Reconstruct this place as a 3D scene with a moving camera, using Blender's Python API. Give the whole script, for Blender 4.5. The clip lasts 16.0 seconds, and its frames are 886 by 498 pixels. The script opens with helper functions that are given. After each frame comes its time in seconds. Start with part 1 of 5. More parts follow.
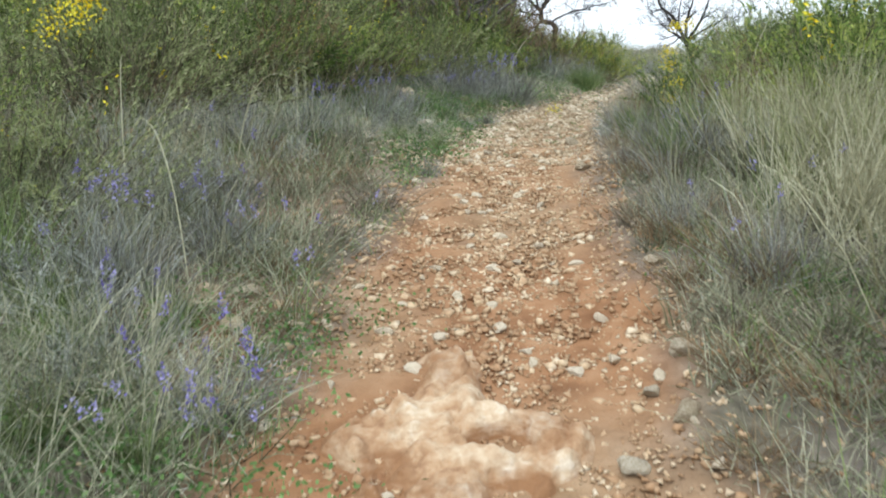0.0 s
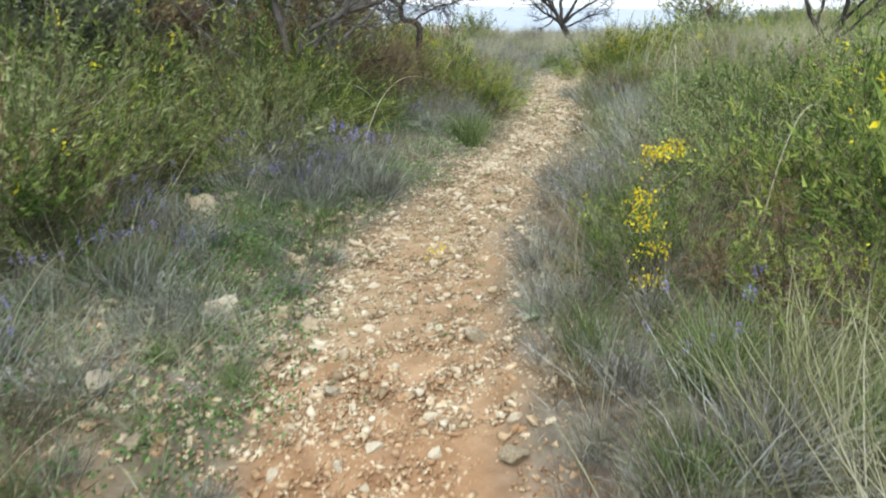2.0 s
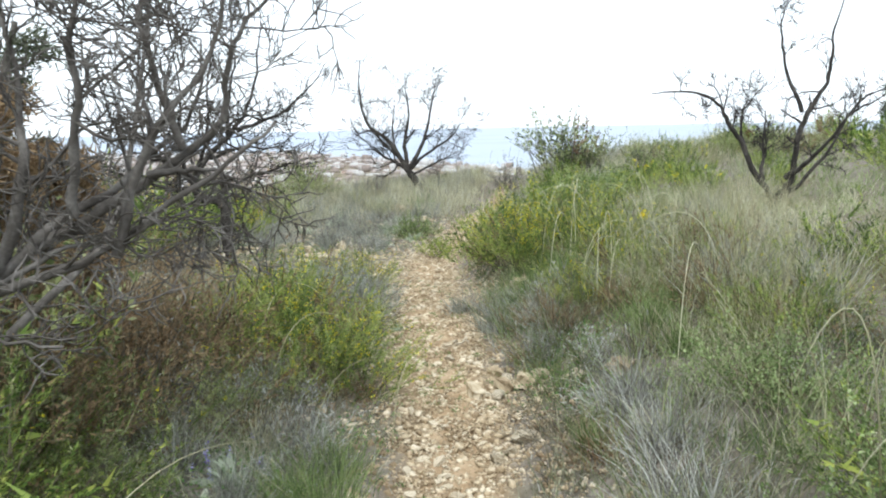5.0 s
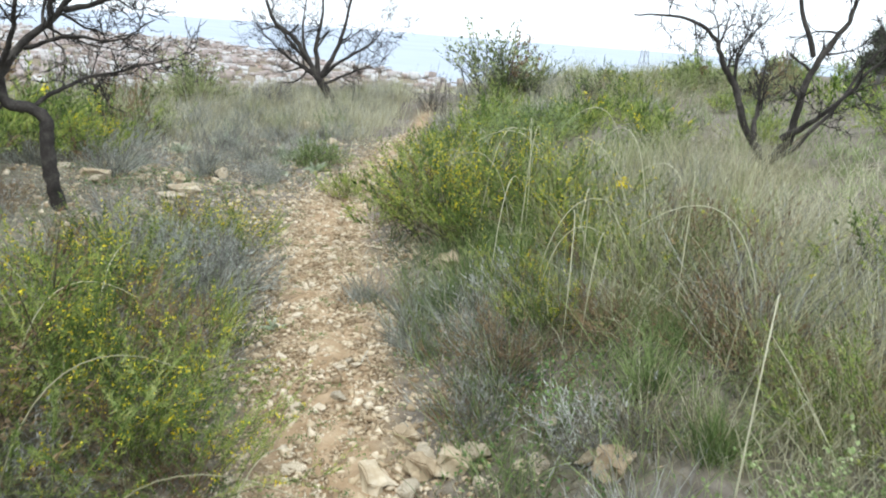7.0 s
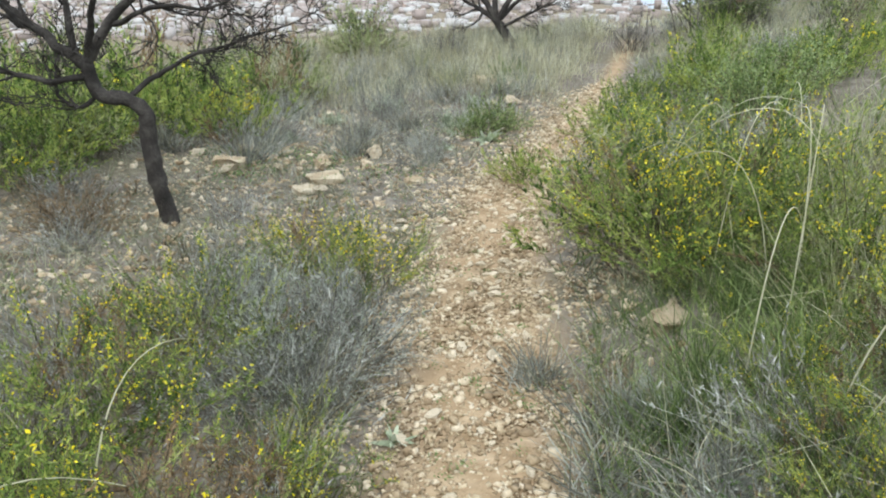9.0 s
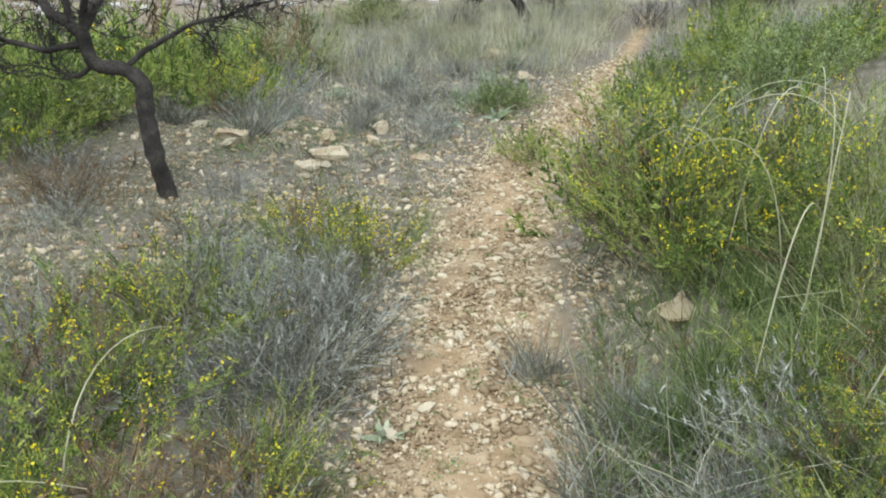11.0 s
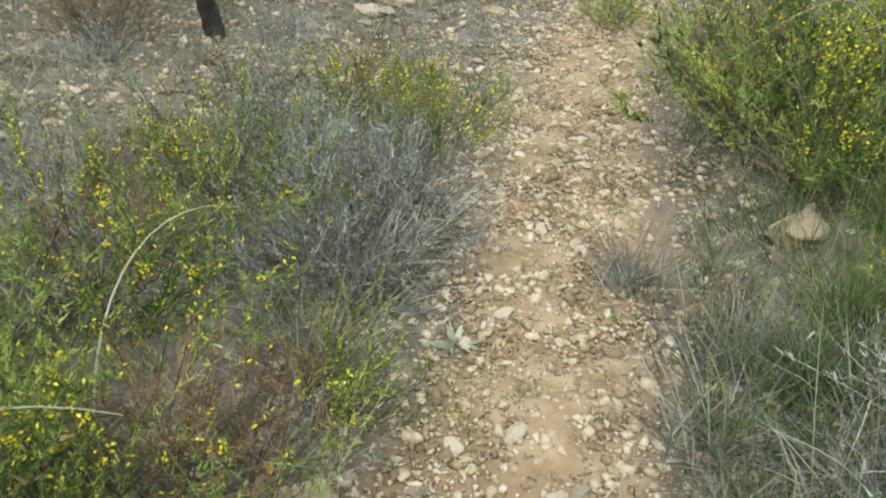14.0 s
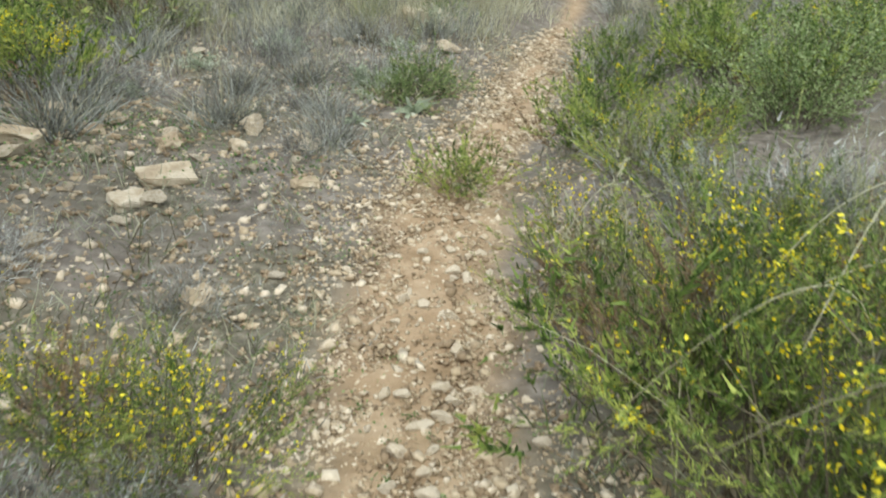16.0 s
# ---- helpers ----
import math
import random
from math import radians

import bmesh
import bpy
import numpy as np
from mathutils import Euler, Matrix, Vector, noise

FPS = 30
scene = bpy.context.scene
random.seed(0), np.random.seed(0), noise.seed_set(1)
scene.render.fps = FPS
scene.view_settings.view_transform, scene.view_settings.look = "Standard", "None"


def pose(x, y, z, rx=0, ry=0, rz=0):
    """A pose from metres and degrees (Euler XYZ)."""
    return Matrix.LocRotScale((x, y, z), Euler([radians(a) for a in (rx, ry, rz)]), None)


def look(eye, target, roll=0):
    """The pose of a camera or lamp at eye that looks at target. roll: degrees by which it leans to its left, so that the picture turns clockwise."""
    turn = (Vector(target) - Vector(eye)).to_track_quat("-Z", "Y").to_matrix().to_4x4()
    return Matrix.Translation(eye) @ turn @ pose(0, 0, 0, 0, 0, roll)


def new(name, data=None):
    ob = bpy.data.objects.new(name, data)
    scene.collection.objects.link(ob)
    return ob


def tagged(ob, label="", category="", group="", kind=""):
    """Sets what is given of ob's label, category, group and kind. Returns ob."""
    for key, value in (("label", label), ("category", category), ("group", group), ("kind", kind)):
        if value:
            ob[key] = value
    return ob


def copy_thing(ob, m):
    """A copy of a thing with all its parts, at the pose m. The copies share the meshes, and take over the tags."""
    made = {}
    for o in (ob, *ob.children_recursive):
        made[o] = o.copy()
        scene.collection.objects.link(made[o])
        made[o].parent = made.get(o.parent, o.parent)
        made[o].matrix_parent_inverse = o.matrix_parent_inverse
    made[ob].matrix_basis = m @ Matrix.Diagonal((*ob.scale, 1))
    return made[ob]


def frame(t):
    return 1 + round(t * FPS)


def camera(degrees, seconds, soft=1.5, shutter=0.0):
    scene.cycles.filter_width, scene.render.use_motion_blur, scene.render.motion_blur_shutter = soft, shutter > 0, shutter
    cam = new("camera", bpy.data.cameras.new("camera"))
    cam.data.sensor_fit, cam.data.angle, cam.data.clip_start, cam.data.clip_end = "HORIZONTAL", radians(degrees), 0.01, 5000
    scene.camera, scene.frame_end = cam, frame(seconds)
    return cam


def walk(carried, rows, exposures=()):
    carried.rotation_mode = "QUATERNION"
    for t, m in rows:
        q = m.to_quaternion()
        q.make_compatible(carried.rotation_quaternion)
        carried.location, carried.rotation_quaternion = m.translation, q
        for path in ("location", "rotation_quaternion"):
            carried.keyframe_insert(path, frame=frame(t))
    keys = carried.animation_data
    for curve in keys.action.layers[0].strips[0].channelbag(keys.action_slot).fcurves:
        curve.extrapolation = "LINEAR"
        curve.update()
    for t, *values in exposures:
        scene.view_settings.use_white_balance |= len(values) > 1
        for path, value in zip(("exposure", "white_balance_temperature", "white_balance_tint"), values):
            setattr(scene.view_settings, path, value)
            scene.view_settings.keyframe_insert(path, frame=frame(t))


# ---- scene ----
cam = camera(60.8, 16.0, soft=2.0, shutter=0.2)
METRES, EYE, TILT, LEAN, TURN = 11.5, 1.35, -15.5, -2.1, 0.0
SHIFT = (-0.025, 0.025)
ROWS = [
    (0.0, 0.0, 0.0, 0.0, 0.0, 0.0, -0.0),
    (0.5, 0.0033, 0.0445, 0.0239, 1.03, -1.04, 0.59),
    (1.0, 0.008, 0.098, 0.0473, 1.62, -2.39, -0.8),
    (1.5, 0.0144, 0.1513, 0.0767, -4.19, -2.49, 1.53),
    (2.0, 0.0253, 0.2009, 0.1137, -9.66, -3.48, 3.77),
    (2.5, 0.0293, 0.2464, 0.1346, -13.3, -0.29, 7.23),
    (3.0, 0.0369, 0.2973, 0.1526, -16.51, 0.08, 7.02),
    (3.5, 0.0477, 0.3423, 0.1715, -18.04, 2.41, 4.05),
    (4.0, 0.0565, 0.392, 0.1914, -19.84, 4.03, 8.9),
    (4.5, 0.0724, 0.439, 0.2094, -20.74, 4.87, 9.88),
    (7.0, 0.1535, 0.6081, 0.2578, -28.42, -3.68, 5.12),
    (7.5, 0.1683, 0.6413, 0.2689, -27.78, -3.91, 7.52),
    (8.0, 0.1834, 0.674, 0.2793, -23.75, 0.14, 8.66),
    (8.5, 0.1999, 0.6996, 0.2856, -17.56, -1.34, 6.08),
    (9.0, 0.2121, 0.7238, 0.2894, -13.99, -7.13, 6.79),
    (11.5, 0.2195, 0.7339, 0.2912, -11.81, -10.16, 4.54),
    (12.0, 0.2178, 0.7347, 0.2886, -9.57, -16.12, 1.95),
    (12.5, 0.2181, 0.7352, 0.2875, -10.41, -18.55, 1.51),
    (13.0, 0.2195, 0.7374, 0.2874, -10.3, -18.5, 0.92),
    (13.5, 0.219, 0.7492, 0.2898, -9.04, -19.35, 0.83),
    (14.0, 0.2125, 0.7699, 0.2934, -9.18, -19.76, 1.51),
    (14.5, 0.2184, 0.7868, 0.2974, -10.86, -20.66, 2.37),
    (15.0, 0.2263, 0.813, 0.307, -19.15, -18.91, 3.0),
    (15.5, 0.2378, 0.8393, 0.3147, -22.53, -16.95, 3.99),
    (16.0, 0.2556, 0.8731, 0.3247, -20.13, -14.37, 2.64),
]
walk(cam, [(t, pose(SHIFT[0], SHIFT[1], EYE, TILT, LEAN, TURN) @ pose(METRES * x, METRES * y, METRES * z, 90 + pitch, roll, yaw)) for t, x, y, z, yaw, pitch, roll in ROWS],
     [(0.0, 0.58, 5950, 5), (1.5, 0.68, 6080, 4), (3.0, 0.85, 6130, 4), (8.0, 0.82, 6000, 5), (9.2, 0.77, 6030, 4), (12.0, 0.74, 6080, 3), (15.0, 0.63, 6320, 3), (16.0, 0.65, 6200, 4)])

# ---- world, sun ----
world = bpy.data.worlds.new("overcast_sky")
scene.world = world
world.use_nodes = True
wn, wl = world.node_tree.nodes, world.node_tree.links
sky = wn.new("ShaderNodeTexSky")
sky.sky_type = "NISHITA"
sky.sun_disc = False
sky.sun_elevation, sky.sun_rotation = radians(62), radians(-150)
sky.dust_density, sky.air_density = 4.0, 1.0
veil = wn.new("ShaderNodeMix")
veil.data_type = "RGBA"
veil.inputs["Factor"].default_value = 0.72
veil.inputs["B"].default_value = (9.6, 9.9, 10.4, 1)
wl.new(sky.outputs[0], veil.inputs["A"])
wl.new(veil.outputs["Result"], wn["Background"].inputs["Color"])
wn["Background"].inputs["Strength"].default_value = 0.12

sun = new("sun", bpy.data.lights.new("sun", "SUN"))
sun.data.energy, sun.data.angle, sun.data.color = 1.2, radians(30), (1.0, 0.95, 0.86)
sun.matrix_world = look((0, 0, 20), (0.26 * 12, 0.46 * 12, 20 - 12.0))

# ---- materials ----


def material(name, tones, scale=6.0, rough=0.8, bump=0.0, fine=40.0, island=0.0, translucent=0.0, spec=0.12, coords="Object", swing=0.12):
    """A procedural surface: a ramp of tones on two noises, island variation, bump."""
    m = bpy.data.materials.new(name)
    m.use_nodes = True
    n, l = m.node_tree.nodes, m.node_tree.links
    b, out = n["Principled BSDF"], n["Material Output"]
    b.inputs["Roughness"].default_value = rough
    b.inputs["Specular IOR Level"].default_value = spec
    tc = n.new("ShaderNodeTexCoord")
    src = tc.outputs["Object"]
    if coords == "World":
        src = n.new("ShaderNodeNewGeometry").outputs["Position"]
    a, f = n.new("ShaderNodeTexNoise"), n.new("ShaderNodeTexNoise")
    a.inputs["Scale"].default_value, f.inputs["Scale"].default_value = scale, fine
    a.inputs["Detail"].default_value, f.inputs["Detail"].default_value = 4, 3
    l.new(src, a.inputs["Vector"])
    l.new(src, f.inputs["Vector"])
    mix = n.new("ShaderNodeMath")
    mix.operation = "MULTIPLY_ADD"
    l.new(f.outputs["Fac"], mix.inputs[0])
    mix.inputs[1].default_value = 0.35
    add = n.new("ShaderNodeMath")
    add.operation = "MULTIPLY_ADD"
    l.new(a.outputs["Fac"], add.inputs[0])
    gain = 1.75 if translucent else 1.0
    add.inputs[1].default_value, add.inputs[2].default_value = gain, 0.33 - 0.5 * gain
    l.new(add.outputs[0], mix.inputs[2])
    fac = mix.outputs[0]
    if island:
        g = n.new("ShaderNodeNewGeometry")
        oi = n.new("ShaderNodeObjectInfo")
        for o, k in ((g.outputs["Random Per Island"], island), (oi.outputs["Random"], swing)):
            sub = n.new("ShaderNodeMath")
            sub.operation = "SUBTRACT"
            l.new(o, sub.inputs[0])
            sub.inputs[1].default_value = 0.5
            ma = n.new("ShaderNodeMath")
            ma.operation = "MULTIPLY_ADD"
            l.new(sub.outputs[0], ma.inputs[0])
            ma.inputs[1].default_value = k
            l.new(fac, ma.inputs[2])
            fac = ma.outputs[0]
    ramp = n.new("ShaderNodeValToRGB")
    l.new(fac, ramp.inputs[0])
    e = ramp.color_ramp.elements
    for i, c in enumerate(tones):
        p = 0.25 + 0.5 * i / max(1, len(tones) - 1)
        el = e[i] if i < 2 else e.new(p)
        el.position, el.color = p, (*c, 1)
    l.new(ramp.outputs[0], b.inputs["Base Color"])
    if bump:
        bp = n.new("ShaderNodeBump")
        bp.inputs["Strength"].default_value = bump
        bp.inputs["Distance"].default_value = 0.02
        l.new(fac if not island else mix.outputs[0], bp.inputs["Height"])
        l.new(bp.outputs[0], b.inputs["Normal"])
    if translucent:
        t = n.new("ShaderNodeBsdfTranslucent")
        l.new(ramp.outputs[0], t.inputs["Color"])
        ms = n.new("ShaderNodeMixShader")
        ms.inputs[0].default_value = translucent
        l.new(b.outputs[0], ms.inputs[1])
        l.new(t.outputs[0], ms.inputs[2])
        l.new(ms.outputs[0], out.inputs["Surface"])
    return m


M_BROOM = material("broom_green", [(0.05, 0.082, 0.02), (0.135, 0.2, 0.046), (0.235, 0.315, 0.078), (0.41, 0.45, 0.115)], 3, 0.6, island=0.5, translucent=0.3)
M_BROOM_DARK = material("broom_olive", [(0.078, 0.1, 0.04), (0.175, 0.215, 0.083), (0.285, 0.33, 0.14), (0.41, 0.43, 0.22)], 3, 0.6, island=0.5, translucent=0.3)
M_DEAD = material("dead_foliage", [(0.13, 0.085, 0.05), (0.22, 0.15, 0.085), (0.33, 0.24, 0.14)], 3, 0.8, island=0.5, translucent=0.2)
M_STEM = material("woody_stem", [(0.06, 0.05, 0.035), (0.13, 0.11, 0.072), (0.21, 0.19, 0.12)], 8, 0.8, island=0.5)
M_BLOSSOM = material("yellow_blossom", [(0.62, 0.46, 0.012), (0.75, 0.62, 0.02), (0.84, 0.76, 0.07)], 9, 0.6, island=0.5, translucent=0.3)
M_PURPLE = material("purple_blossom", [(0.17, 0.14, 0.36), (0.27, 0.24, 0.5), (0.4, 0.37, 0.6)], 9, 0.7, island=0.5, translucent=0.2)
M_GREYGREEN = material("grey_green_blades", [(0.1, 0.083, 0.05), (0.125, 0.14, 0.074), (0.19, 0.215, 0.13), (0.285, 0.305, 0.208), (0.45, 0.44, 0.31)], 1.2, 0.65, island=0.55, translucent=0.25)
M_GREYTWIG = material("grey_dry_twigs", [(0.14, 0.135, 0.12), (0.27, 0.27, 0.24), (0.49, 0.495, 0.455)], 1.5, 0.85, island=0.6, translucent=0.1)
M_GREEN = material("green_blades", [(0.085, 0.125, 0.042), (0.18, 0.245, 0.085), (0.33, 0.4, 0.17)], 1.4, 0.6, island=0.5, translucent=0.3)
M_STRAW = material("straw_blades", [(0.26, 0.24, 0.14), (0.42, 0.4, 0.26), (0.6, 0.58, 0.42)], 1.2, 0.7, island=0.5, translucent=0.25)
M_STRAW_GREEN = material("olive_straw_blades", [(0.17, 0.19, 0.08), (0.33, 0.35, 0.17), (0.54, 0.53, 0.32)], 1.4, 0.7, island=0.5, translucent=0.3)
M_LEAF = material("round_leaf_green", [(0.12, 0.17, 0.06), (0.22, 0.29, 0.115), (0.38, 0.45, 0.22)], 4, 0.5, island=0.5, translucent=0.25)
M_CLOVER = material("clover_green", [(0.07, 0.14, 0.04), (0.13, 0.225, 0.07), (0.22, 0.33, 0.12)], 4, 0.6, island=0.4, translucent=0.25)
M_PALE = material("pale_felted_leaf", [(0.28, 0.33, 0.22), (0.42, 0.47, 0.34), (0.56, 0.58, 0.46)], 5, 0.8, island=0.5, translucent=0.2)
M_BARK = material("dark_bark", [(0.022, 0.02, 0.018), (0.046, 0.041, 0.037), (0.1, 0.09, 0.08)], 9, 0.9, bump=0.9, fine=70)
M_GREYBARK = material("grey_bark", [(0.06, 0.053, 0.046), (0.115, 0.104, 0.094), (0.22, 0.205, 0.19)], 9, 0.9, bump=0.6, fine=70)
M_STONE = material("limestone", [(0.25, 0.185, 0.115), (0.41, 0.325, 0.21), (0.5, 0.41, 0.285), (0.61, 0.525, 0.395)], 7, 0.9, bump=0.6, fine=60, island=0.6, swing=0.25)
M_PINE = material("pine_needles", [(0.06, 0.075, 0.045), (0.115, 0.13, 0.085), (0.19, 0.2, 0.14)], 3, 0.6, island=0.5, translucent=0.2)
M_ROCKS = material("buff_rock", [(0.24, 0.18, 0.115), (0.4, 0.325, 0.22), (0.55, 0.48, 0.365)], 9, 0.9, bump=0.8, fine=50, island=0.3, swing=0.3)
M_STONE_RED = material("iron_stained_limestone", [(0.36, 0.225, 0.125), (0.52, 0.385, 0.24), (0.69, 0.585, 0.43)], 7, 0.9, bump=0.6, fine=60, island=0.55, swing=0.4)
M_ROCK = material("bedrock", [(0.24, 0.13, 0.07), (0.4, 0.26, 0.15), (0.52, 0.4, 0.27), (0.68, 0.6, 0.48)], 9, 0.9, bump=1.0, fine=45)


def ground_material():
    m = bpy.data.materials.new("stony_earth")
    m.use_nodes = True
    n, l = m.node_tree.nodes, m.node_tree.links
    b = n["Principled BSDF"]
    b.inputs["Roughness"].default_value, b.inputs["Specular IOR Level"].default_value = 0.95, 0.1
    pos = n.new("ShaderNodeNewGeometry").outputs["Position"]

    def noise_at(scale, detail=5):
        t = n.new("ShaderNodeTexNoise")
        t.inputs["Scale"].default_value, t.inputs["Detail"].default_value = scale, detail
        l.new(pos, t.inputs["Vector"])
        return t.outputs["Fac"]

    def ramp(fac, stops):
        r = n.new("ShaderNodeValToRGB")
        l.new(fac, r.inputs[0])
        e = r.color_ramp.elements
        for i, (p, c) in enumerate(stops):
            el = e[i] if i < 2 else e.new(p)
            el.position, el.color = p, (*c, 1)
        return r.outputs[0]

    def blend(fac, a, c):
        x = n.new("ShaderNodeMix")
        x.data_type = "RGBA"
        l.new(fac, x.inputs["Factor"])
        l.new(a, x.inputs["A"])
        l.new(c, x.inputs["B"])
        return x.outputs["Result"]

    def attribute(name):
        a = n.new("ShaderNodeAttribute")
        a.attribute_name = name
        return a.outputs["Fac"]

    tan = ramp(noise_at(9), [(0.25, (0.2, 0.145, 0.083)), (0.5, (0.322, 0.24, 0.148)), (0.75, (0.45, 0.355, 0.237))])
    red = ramp(noise_at(7), [(0.25, (0.175, 0.085, 0.041)), (0.5, (0.285, 0.152, 0.076)), (0.75, (0.385, 0.232, 0.13))])
    litter = ramp(noise_at(14), [(0.2, (0.075, 0.062, 0.05)), (0.5, (0.165, 0.144, 0.118)), (0.8, (0.32, 0.285, 0.24))])
    moss = ramp(noise_at(23), [(0.2, (0.06, 0.054, 0.04)), (0.5, (0.14, 0.125, 0.09)), (0.8, (0.26, 0.235, 0.175))])
    patch = ramp(noise_at(1.3), [(0.46, (0, 0, 0)), (0.58, (1, 1, 1))])
    litter = blend(patch, litter, moss)
    earth = blend(attribute("red"), tan, red)
    l.new(blend(attribute("path"), litter, earth), b.inputs["Base Color"])
    bp = n.new("ShaderNodeBump")
    bp.inputs["Strength"].default_value, bp.inputs["Distance"].default_value = 0.8, 0.02
    l.new(noise_at(38, 6), bp.inputs["Height"])
    l.new(bp.outputs[0], b.inputs["Normal"])
    return m


M_GROUND = ground_material()

# ---- mesh helpers ----


def soup(name, verts, tris, mats, index=None, smooth=False):
    """A triangle mesh from arrays."""
    me = bpy.data.meshes.new(name)
    verts, tris = np.asarray(verts, np.float32), np.asarray(tris, np.int32)
    me.vertices.add(len(verts))
    me.vertices.foreach_set("co", verts.ravel())
    me.loops.add(tris.size)
    me.loops.foreach_set("vertex_index", tris.ravel())
    me.polygons.add(len(tris))
    me.polygons.foreach_set("loop_start", np.arange(0, tris.size, 3, dtype=np.int32))
    if smooth:
        me.polygons.foreach_set("use_smooth", np.ones(len(tris), bool))
    for m in mats if isinstance(mats, (list, tuple)) else [mats]:
        me.materials.append(m)
    if index is not None:
        me.polygons.foreach_set("material_index", np.asarray(index, np.int32))
    me.update()
    return me


def merge(chunks):
    v, f, base = [], [], 0
    for a, t in chunks:
        v.append(a)
        f.append(t + base)
        base += len(a)
    return np.concatenate(v), np.concatenate(f)


def part(name, mesh, parent, label=""):
    ob = new(name, mesh)
    ob.parent = parent
    return tagged(ob, label)


def unit(v):
    return v / np.maximum(np.linalg.norm(v, axis=-1, keepdims=True), 1e-9)


def ribbons(p, d, length, width, droop, seg, rng, curl=0.0):
    """Tapered blades from points p along d; droop bends them down."""
    k = len(p)
    length, width, droop = (np.broadcast_to(np.asarray(q, float), (k,)) for q in (length, width, droop))
    side = unit(np.cross(d, unit(rng.normal(size=(k, 3)))))
    bend = rng.normal(size=(k, 3)) * curl
    vs = []
    for i in range(seg + 1):
        s = i / seg
        c = p + d * (length * s)[:, None] + bend * (length * s * s)[:, None]
        c[:, 2] -= droop * length * s * s
        if i < seg:
            w = (width * (1 - 0.75 * s) * 0.5)[:, None]
            vs += [c - side * w, c + side * w]
        else:
            vs.append(c)
    v = np.stack(vs, 1).reshape(-1, 3)
    step = 2 * seg + 1
    f = []
    for i in range(seg - 1):
        a = 2 * i
        f += [(a, a + 1, a + 3), (a, a + 3, a + 2)]
    f.append((2 * seg - 2, 2 * seg - 1, 2 * seg))
    t = (np.array(f)[None] + (np.arange(k) * step)[:, None, None]).reshape(-1, 3)
    return v, t


def leaves(p, d, length, width, rng):
    """One pointed leaf each at p along d."""
    k = len(p)
    side = unit(np.cross(d, rng.normal(size=(k, 3))))
    length, width = (np.broadcast_to(np.asarray(q, float), (k,))[:, None] for q in (length, width))
    v = np.stack([p - side * width * 0.5, p + side * width * 0.5, p + d * length], 1).reshape(-1, 3)
    return v, np.arange(3 * k).reshape(-1, 3)


def rhombs(p, d, length, width, rng):
    """One oval leaf each: four corners."""
    k = len(p)
    side = unit(np.cross(d, rng.normal(size=(k, 3))))
    length, width = (np.broadcast_to(np.asarray(q, float), (k,))[:, None] for q in (length, width))
    m = p + d * length * 0.5
    v = np.stack([p, m + side * width * 0.5, p + d * length, m - side * width * 0.5], 1).reshape(-1, 3)
    b = (np.arange(k) * 4)[:, None]
    t = np.concatenate([b + np.array([0, 1, 2]), b + np.array([0, 2, 3])], 1).reshape(-1, 3)
    return v, t


def tube(points, radii, sides=6):
    """A tapered limb along points."""
    pts, r = np.asarray(points, float), np.asarray(radii, float)
    k = len(pts)
    tan = unit(np.gradient(pts, axis=0))
    ref = np.array([0.31, 0.17, 0.93]) if abs(tan[0][2]) < 0.8 else np.array([0.95, 0.2, 0.1])
    u = unit(np.cross(tan, ref))
    w = np.cross(tan, u)
    a = np.linspace(0, 2 * np.pi, sides, endpoint=False)
    v = pts[:, None] + (u[:, None] * np.cos(a)[None, :, None] + w[:, None] * np.sin(a)[None, :, None]) * r[:, None, None]
    f = []
    for i in range(k - 1):
        for j in range(sides):
            q = (j + 1) % sides
            f += [(i * sides + j, i * sides + q, (i + 1) * sides + q), (i * sides + j, (i + 1) * sides + q, (i + 1) * sides + j)]
    return v.reshape(-1, 3), np.array(f)


def upward(k, rng, spread):
    """Directions around the vertical, up to spread degrees off it."""
    az = rng.uniform(0, 2 * np.pi, k)
    th = np.radians(spread) * np.sqrt(rng.uniform(0, 1, k))
    return np.stack([np.sin(th) * np.cos(az), np.sin(th) * np.sin(az), np.cos(th)], 1)


# ---- the lie of the land ----
PROFILE_Y = [-60, -6, -3, 0, 2.9, 4, 5.4, 6.5, 8.8, 10.5, 12, 13.2, 14.5, 15.5, 17, 18.2, 20, 22.5, 26, 40, 100, 300, 420, 9000]
PROFILE_Z = [-9, -0.9, -0.4, 0.08, 0.54, 0.71, 0.91, 1.03, 1.24, 1.36, 1.40, 1.40, 1.42, 1.46, 1.61, 1.77, 2.0, 1.72, 1.0, -2.2, -12, -37, -38.5, -38.5]
PATH_Y = [-6, 0, 1.73, 2.47, 3.5, 4.85, 6.35, 6.85, 7.9, 8.3, 9.4, 10.2, 11.1, 12.3, 13.3, 13.8, 14.2, 14.8, 15.3, 15.9, 16.5, 17.1, 20]
PATH_X = [-0.2, 0.05, 0.1, 0.17, 0.28, 0.46, 0.84, 1.1, 1.73, 1.93, 2.48, 2.7, 3.07, 3.5, 3.94, 4.17, 4.46, 4.93, 5.29, 5.67, 6.08, 6.6, 8.6]
PATH_W = [0.55, 0.55, 0.55, 0.54, 0.48, 0.44, 0.37, 0.4, 0.3, 0.27, 0.24, 0.28, 0.29, 0.28, 0.3, 0.28, 0.24, 0.21, 0.18, 0.16, 0.13, 0.12, 0.1]


def path_x(y):
    return np.interp(y, PATH_Y, PATH_X)


def path_d(x, y):
    """Metres to the right of the path's middle."""
    return x - path_x(y)


